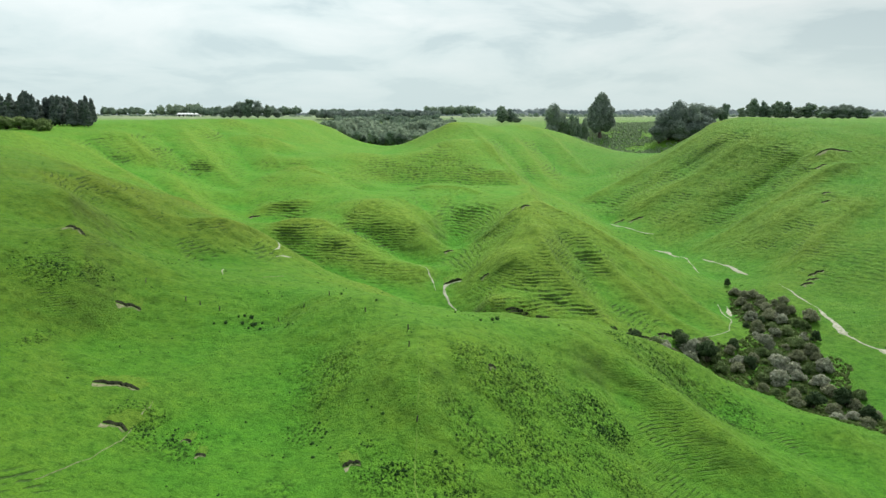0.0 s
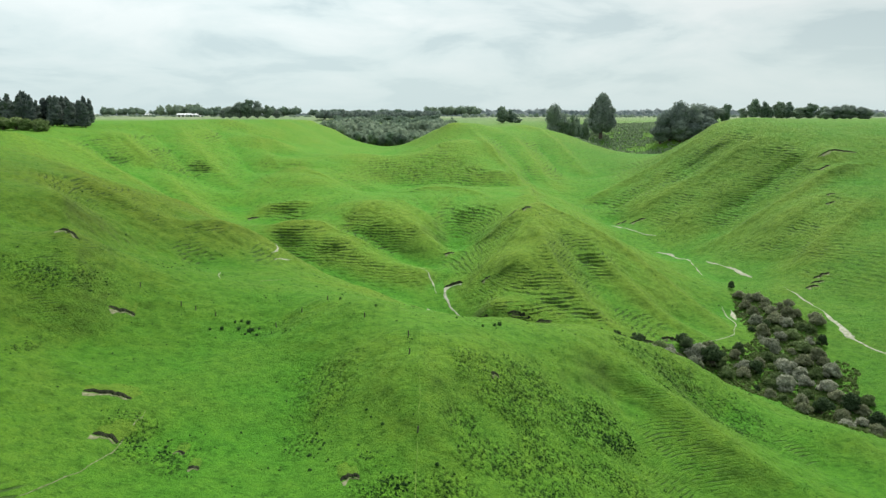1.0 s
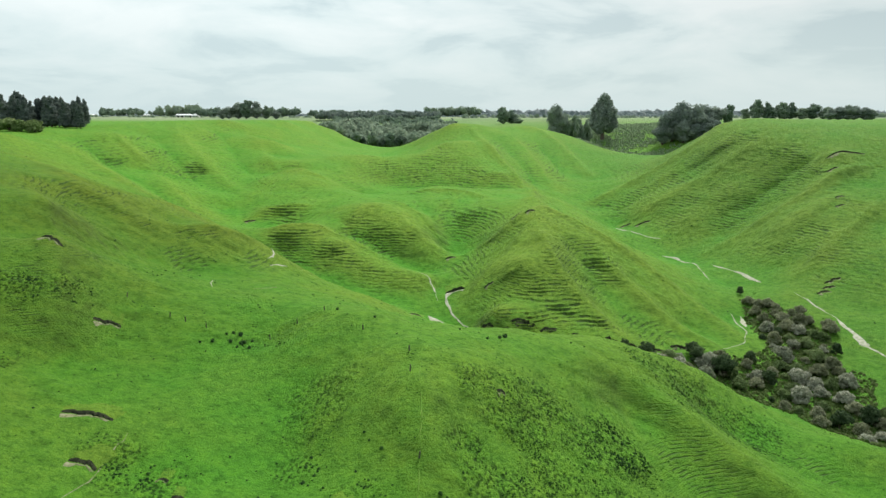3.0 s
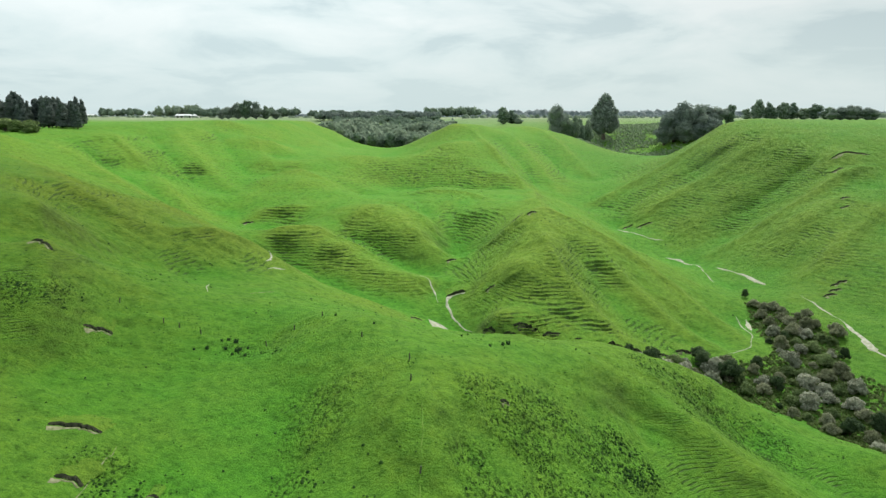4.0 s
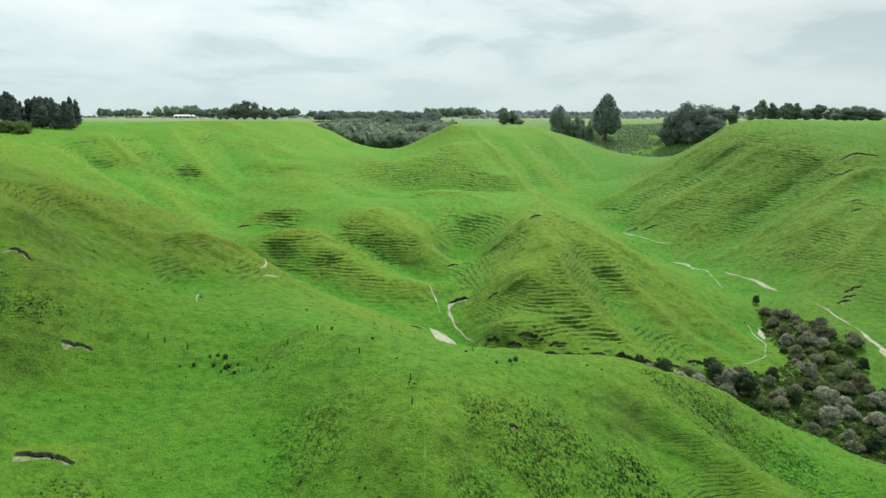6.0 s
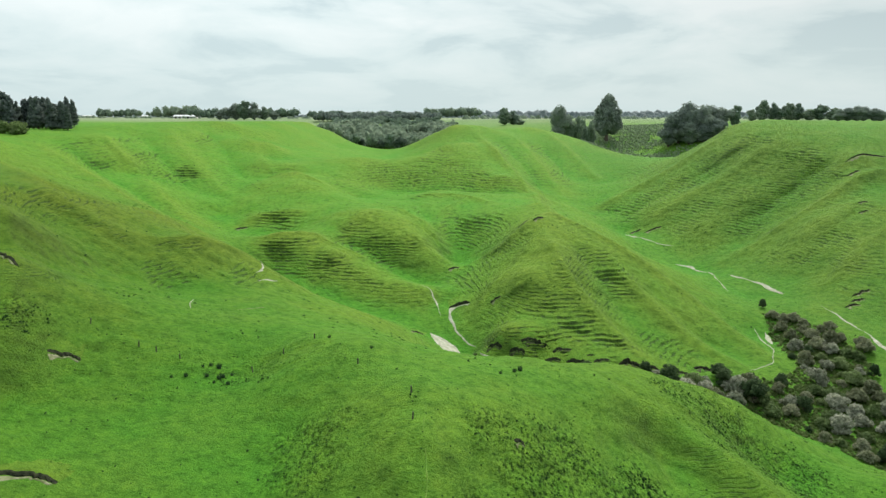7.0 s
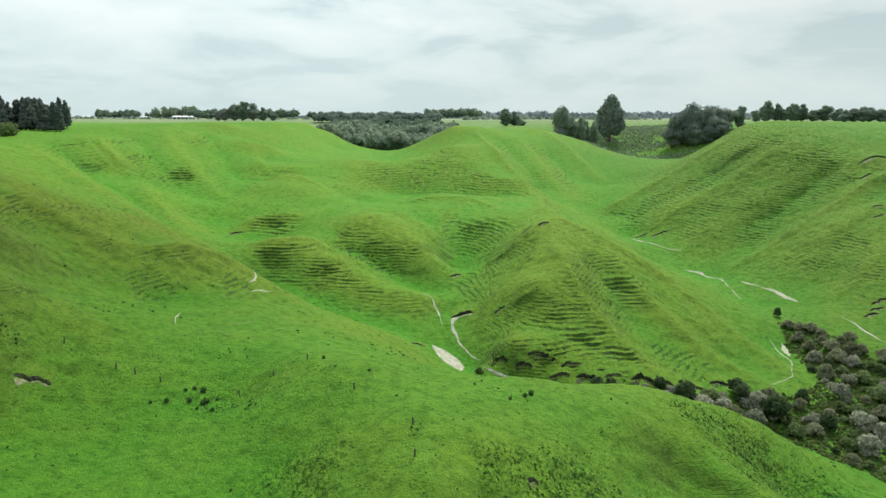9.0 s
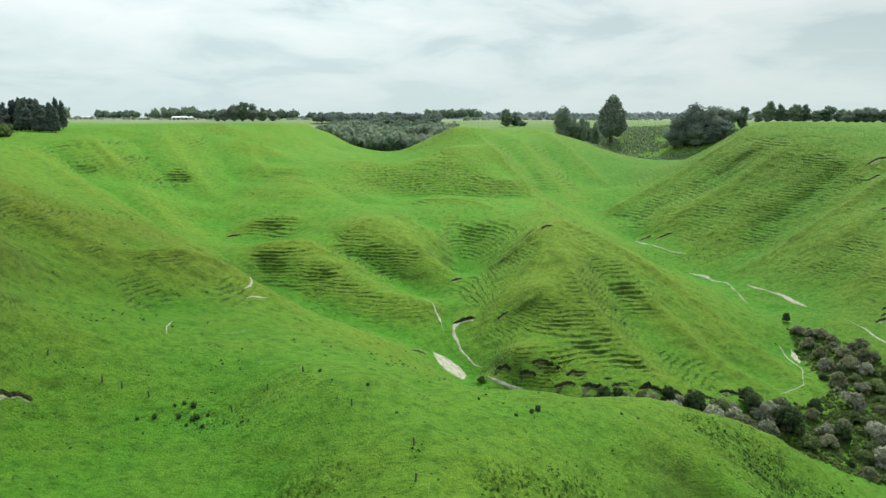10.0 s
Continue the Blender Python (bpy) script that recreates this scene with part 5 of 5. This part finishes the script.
def slip(x, y, wide, deep, turn, label, floor=None):
    """A small land slip: a dark broken scarp under a lip of turf, and soil spilt below one end."""
    root = new("land_slip")
    root.location = (x, y, ground_at(x, y))
    rng = np.random.default_rng(int(abs(x * 31 + y * 7)))
    c, s, z0 = math.cos(turn), math.sin(turn), ground_at(x, y)
    n, rows = 19, 5
    wall, soil, turf, fw, fs, ft = [], [], [], [], [], []

    def at(a, b, up):
        dx, dy = a * c - b * s, a * s + b * c
        return (dx, dy, ground_at(x + dx, y + dy) - z0 + up)

    def wander(power):
        r = np.convolve(rng.normal(size=n + 4), (0.1, 0.22, 0.36, 0.22, 0.1), "valid")
        return power * r + 0.25 * power * rng.normal(size=n)

    shift, rise = wander(0.26), wander(0.3)
    for k in range(n):
        t = k / (n - 1) * 2 - 1
        a = t * wide / 2
        v = deep * 0.3 * (1 - t * t) + shift[k] * deep * (1 - abs(t))
        h = (0.9 * (1 - t**4) * max(0.35, 0.85 + rise[k]) + 0.04) * deep * 0.25
        for b, up in ((v + 0.12, h), (v - 0.06, h * 0.92), (v - 0.12 - 0.15 * rng.random(), h * 0.45), (v - 0.28, -0.03), (v - 0.5, -0.12)):
            wall.append(at(a, b, up))
        for b, up in ((v + 0.10, h + 0.02), (v + 0.5 + 0.2 * rng.random(), h * 0.8), (v + 1.5 + 1.2 * deep, -0.05)):
            turf.append(at(a * (1 + 0.12 * (b - v)), b, up))
        part_wide = 1 - 0.75 * smooth(-0.75, -0.3, np.array(t))
        for w in (0.0, 0.3, 0.7, 1.0):
            soil.append(at(a * (1 - 0.2 * w), v - 0.3 - w * deep * float(part_wide) * (0.7 + 0.3 * rng.random()), 0.05 if 0 < w < 1 else -0.03))
    for k in range(n - 1):
        fw += [(k * rows + j, k * rows + j + 1, (k + 1) * rows + j + 1, (k + 1) * rows + j) for j in range(rows - 1)]
        ft += [(k * 3 + j, (k + 1) * 3 + j, (k + 1) * 3 + j + 1, k * 3 + j + 1) for j in range(2)]
        fs += [(k * 4 + j, k * 4 + j + 1, (k + 1) * 4 + j + 1, (k + 1) * 4 + j) for j in range(3)]
    part("scarp", mesh_of("scarp", wall, fw), PEAT, root, "dark broken turf scarp")
    lip = mesh_of("turf_lip", turf, ft, True)
    lip.attributes.new("moist", "FLOAT", "POINT").data.foreach_set("value", np.full(len(lip.vertices), 0.5, np.float32))
    part("turf_lip", lip, GRASS, root, "green turf lip")
    part("bare_soil", mesh_of("bare_soil", soil, fs, True), floor or SOIL, root, "bare soil")
    return tagged(root, label, "land slip", "land slips", "thing")


for x, y, wide, deep, turn in ((-32.0, 60.4, 4.4, 1.2, 0.05), (-29.0, 53.8, 2.2, 1.0, -0.1), (-7.8, 51.2, 1.6, 0.8, 0.3), (-38.9, 78.2, 2.8, 1.0, 0.4), 
                               (-55.5, 191, 3.4, 1.3, 0.5), (131, 222.5, 14.0, 1.5, 0.12), (122.6, 214.4, 4.0, 1.4, 0.2), (88.5, 153.0, 4.0, 1.3, 0.3), (91, 156, 5.0, 1.3, 0.3), (86.4, 151, 3.6, 1.2, 0.2),
                               (20.9, 165.8, 2.6, 0.9, 0.3), (17.4, 167.2, 3.2, 1.0, 0.35), (1.4, 162.2, 2.6, 1.1, 0.2), (8.9, 136.6, 2.0, 0.7, 0.3), (-5.7, 129.8, 2.4, 1.0, -0.1), (67, 225.7, 5.5, 1.3, 0.0),
                               (62, 228.4, 4.0, 1.1, 0.2), (114.7, 196, 3.0, 0.9, 0.1), (112, 191, 3.0, 0.9, 0.1), (-49.5, 87.1, 3.2, 1.0, -0.3), (-20.9, 51.9, 0.9, 0.5, 0.2),
                               (-23, 54.3, 0.9, 0.45, 0.0), (5.3, 67.1, 0.9, 0.5, 0.2), (85, 118, 3.0, 0.9, 0.1)):
    slip(x, y, wide, deep, turn, "small land slip with a dark turf scarp")
slip(2.2, 141.2, 4.2, 2.2, -0.2, "slumped stream bank of pale silt under dark turf", SILT)
# broken banks along the foot of the terraced hill
MUD = make_plain("damp_earth", (0.022, 0.030, 0.014), (0.085, 0.10, 0.045), 1.6, 0.95, 0.7, 0.25)
for x, y, wide, deep, turn in ((7.6, 120.8, 2.6, 1.0, -0.5), (11.2, 119.2, 2.6, 0.9, -0.2), (14.6, 120.4, 4.2, 1.3, -0.35), (16.5, 117.2, 3.2, 0.9, 0.1), (18.6, 119.2, 3.4, 1.0, 0.2), (21.0, 116.6, 4.2, 1.6, -0.3), (24.8, 117.4, 2.8, 0.9, 0.25),
                               (23.0, 118.2, 3.2, 0.9, 0.1), (29.5, 116.6, 4.2, 1.9, -0.1), (33.0, 117.2, 3.4, 1.1, 0.0), (13.5, 120.8, 3.0, 0.8, 0.1), (38.5, 118.6, 3.0, 1.0, 0.1), (43.5, 121.6, 4.0, 1.6, 0.1), (46.0, 122.4, 2.6, 0.8, 0.1)):
    slip(x, y, wide, deep, turn, "dark slumped bank at the foot of the hill", MUD)


# ---------------------------------------------------------------- rushes, fence, sheds
def make_rush():
    rng = np.random.default_rng(3)
    root = new("rush_clump")
    co, faces = [], []
    for k in range(70):
        a, r = rng.random() * 6.28, 0.32 * math.sqrt(rng.random())
        x, y, h = r * math.cos(a), r * math.sin(a), 0.55 + 0.45 * rng.random()
        lx, ly = x * 1.9 + 0.08 * rng.normal(), y * 1.9 + 0.08 * rng.normal()
        t = Vector((-math.sin(a), math.cos(a), 0)) * 0.035
        i = len(co)
        co += [Vector((x, y, -0.05)) - t, Vector((x, y, -0.05)) + t, Vector(((x + lx) / 2, (y + ly) / 2, h * 0.6)) + t, Vector(((x + lx) / 2, (y + ly) / 2, h * 0.6)) - t, Vector((lx, ly, h))]
        faces += [(i, i + 1, i + 2, i + 3), (i + 3, i + 2, i + 4)]
    part("stem_tuft", mesh_of("stem_tuft", co, faces), LEAF_RUSH, root)
    a, b = core(rng, [((0, 0, 0.22), (0.38, 0.38, 0.3))], 1.0)
    part("tuft", mesh_of("tuft", a, b), LEAF_RUSH, root)
    return tagged(root, "dark green rush clump on the damp pasture", "rushes", "rush clumps", "thing")


RUSH = make_rush()
for k, (x, y, s) in enumerate(((-26.5, 81.7, 0.7), (-25.9, 82.4, 0.9), (-25, 82.2, 1.3), (-24.1, 80.7, 1.1), (-23, 78.9, 0.9), (-24.5, 79.1, 0.7), (-27.5, 79.6, 1.0), (-28.8, 79.1, 0.7), (-24.4, 80.3, 1.2), (-25.6, 80.2, 1.0),
                               (6.3, 80.3, 1.0), (7.0, 81.2, 1.3), (4.7, 78.6, 0.8), (-23.4, 81.4, 0.8), (15.5, 84, 0.6), (-8.5, 80.6, 0.7), (-13.5, 84.4, 0.8), (1.6, 82.0, 0.6))):
    put(RUSH, x, y, s * 0.52, k * 1.1, 0.9, 0.04)


def make_fence():
    root = new("fence")
    rng = np.random.default_rng(4)
    for x, y in ((-39.4, 84.4), (-33.7, 83.0), (-31.7, 82.6), (-29.1, 82.3), (-21.4, 82.1), (-18.4, 83.6), (-15.2, 84.8), (-9.5, 77.3), (-3.9, 70.2), (-3.6, 65.9), (-2.4, 55.9)):
        bm = bmesh.new()
        bmesh.ops.create_cone(bm, cap_ends=True, segments=8, radius1=0.075, radius2=0.06, depth=0.72)
        bmesh.ops.translate(bm, verts=bm.verts, vec=(0, 0, 0.26))
        for v in bm.verts:
            v.co.x += 0.06 * v.co.z * rng.normal() * 0.2
        me = bpy.data.meshes.new("post")
        bm.to_mesh(me); bm.free()
        ob = part("post", me, WOOD, root)
        ob.matrix_basis = pose(x, y, ground_at(x, y), 5 * rng.normal(), 5 * rng.normal(), 0)
    return tagged(root, "old weathered timber fence posts on the pasture", "fence", kind="thing")


make_fence()


def make_shed(x, y, length, depth, eaves, ridge, turn, label):
    root = new("farm_shed")
    root.matrix_basis = pose(x, y, ground_at(x, y) - 0.3, 0, 0, turn)
    L, D = length / 2, depth / 2

    def box(name, a, b, mat, lab=""):
        (x0, y0, z0), (x1, y1, z1) = a, b
        co = [(x0, y0, z0), (x1, y0, z0), (x1, y1, z0), (x0, y1, z0), (x0, y0, z1), (x1, y0, z1), (x1, y1, z1), (x0, y1, z1)]
        part(name, mesh_of(name, co, [(3, 2, 1, 0), (4, 5, 6, 7), (0, 1, 5, 4), (1, 2, 6, 5), (2, 3, 7, 6), (3, 0, 4, 7)]), mat, root, lab)

    box("wall", (-L, -D, 0), (L, D, eaves), WALL)
    co, t = [], 0.12
    for u in (-L - 0.4, L + 0.4):
        co += [(u, -D - 0.5, eaves), (u, 0, ridge), (u, D + 0.5, eaves), (u, D + 0.5, eaves + t), (u, 0, ridge + t), (u, -D - 0.5, eaves + t)]
    part("roof", mesh_of("roof", co, [(0, 1, 4, 5), (1, 2, 3, 4), (11, 10, 7, 6), (10, 9, 8, 7), (5, 4, 10, 11), (4, 3, 9, 10), (0, 6, 7, 1), (1, 7, 8, 2), (0, 5, 11, 6), (2, 8, 9, 3)]), IRON, root, "pale iron roof")
    # solid dark panels added on the wall for the shade inside doorways
    for k in range(max(2, int(length / 6))):
        u = -L + 2 + k * 6
        box("doorway", (u, -D - 0.05, 0.1), (u + 3.2, -D + 0.03, eaves - 0.5), PEAT, "dark panel for the shade of a doorway")
    return tagged(root, label, "farm shed", "farm sheds", "thing")


make_shed(-402, 1062, 34, 12, 3.4, 5.6, 4, "long low white-roofed farm shed on the plateau")
make_shed(-640, 1225, 18, 10, 3.4, 5.4, -6, "small white-roofed farm shed among far fields")
make_shed(-560, 1275, 12, 8, 3.0, 4.8, 3, "small white-roofed farm shed among far fields")


# ---------------------------------------------------------------- the far plain and its woods
def far_wood(name, x0, x1, y, low, high, seed, label, leaf=None):
    """A belt of distant woodland: a bank of many crowns, seen a few kilometres off."""
    rng = np.random.default_rng(seed)
    n = int((x1 - x0) / 5)
    spots = np.stack([np.linspace(x0, x1, n) + 3 * rng.normal(size=n), y + 25 * rng.normal(size=n)], -1)
    s = (low + (high - low) * np.clip(0.5 + 0.9 * fbm(spots[:, 0], spots[:, 1], 160, seed, 3), 0, 1)) * (0.85 + 0.3 * rng.random(n))
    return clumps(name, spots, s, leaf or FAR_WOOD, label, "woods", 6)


# pale bluish crowns: the haze of distance is put into the leaf colour
FAR_WOOD = make_foliage("hazed_woods", (0.20, 0.25, 0.26), (0.245, 0.295, 0.30), (0.30, 0.345, 0.34))
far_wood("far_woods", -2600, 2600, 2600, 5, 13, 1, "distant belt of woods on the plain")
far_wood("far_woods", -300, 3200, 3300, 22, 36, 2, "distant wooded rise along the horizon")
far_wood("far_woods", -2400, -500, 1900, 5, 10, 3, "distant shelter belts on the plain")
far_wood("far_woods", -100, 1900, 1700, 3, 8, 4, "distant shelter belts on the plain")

far_wood("far_woods", 30, 900, 930, 3, 7, 5, "distant hedges and woods across the plateau", LEAF_FAR)
far_wood("far_woods", -1100, -120, 1050, 2, 5, 6, "distant hedges and woods across the plateau", LEAF_FAR)
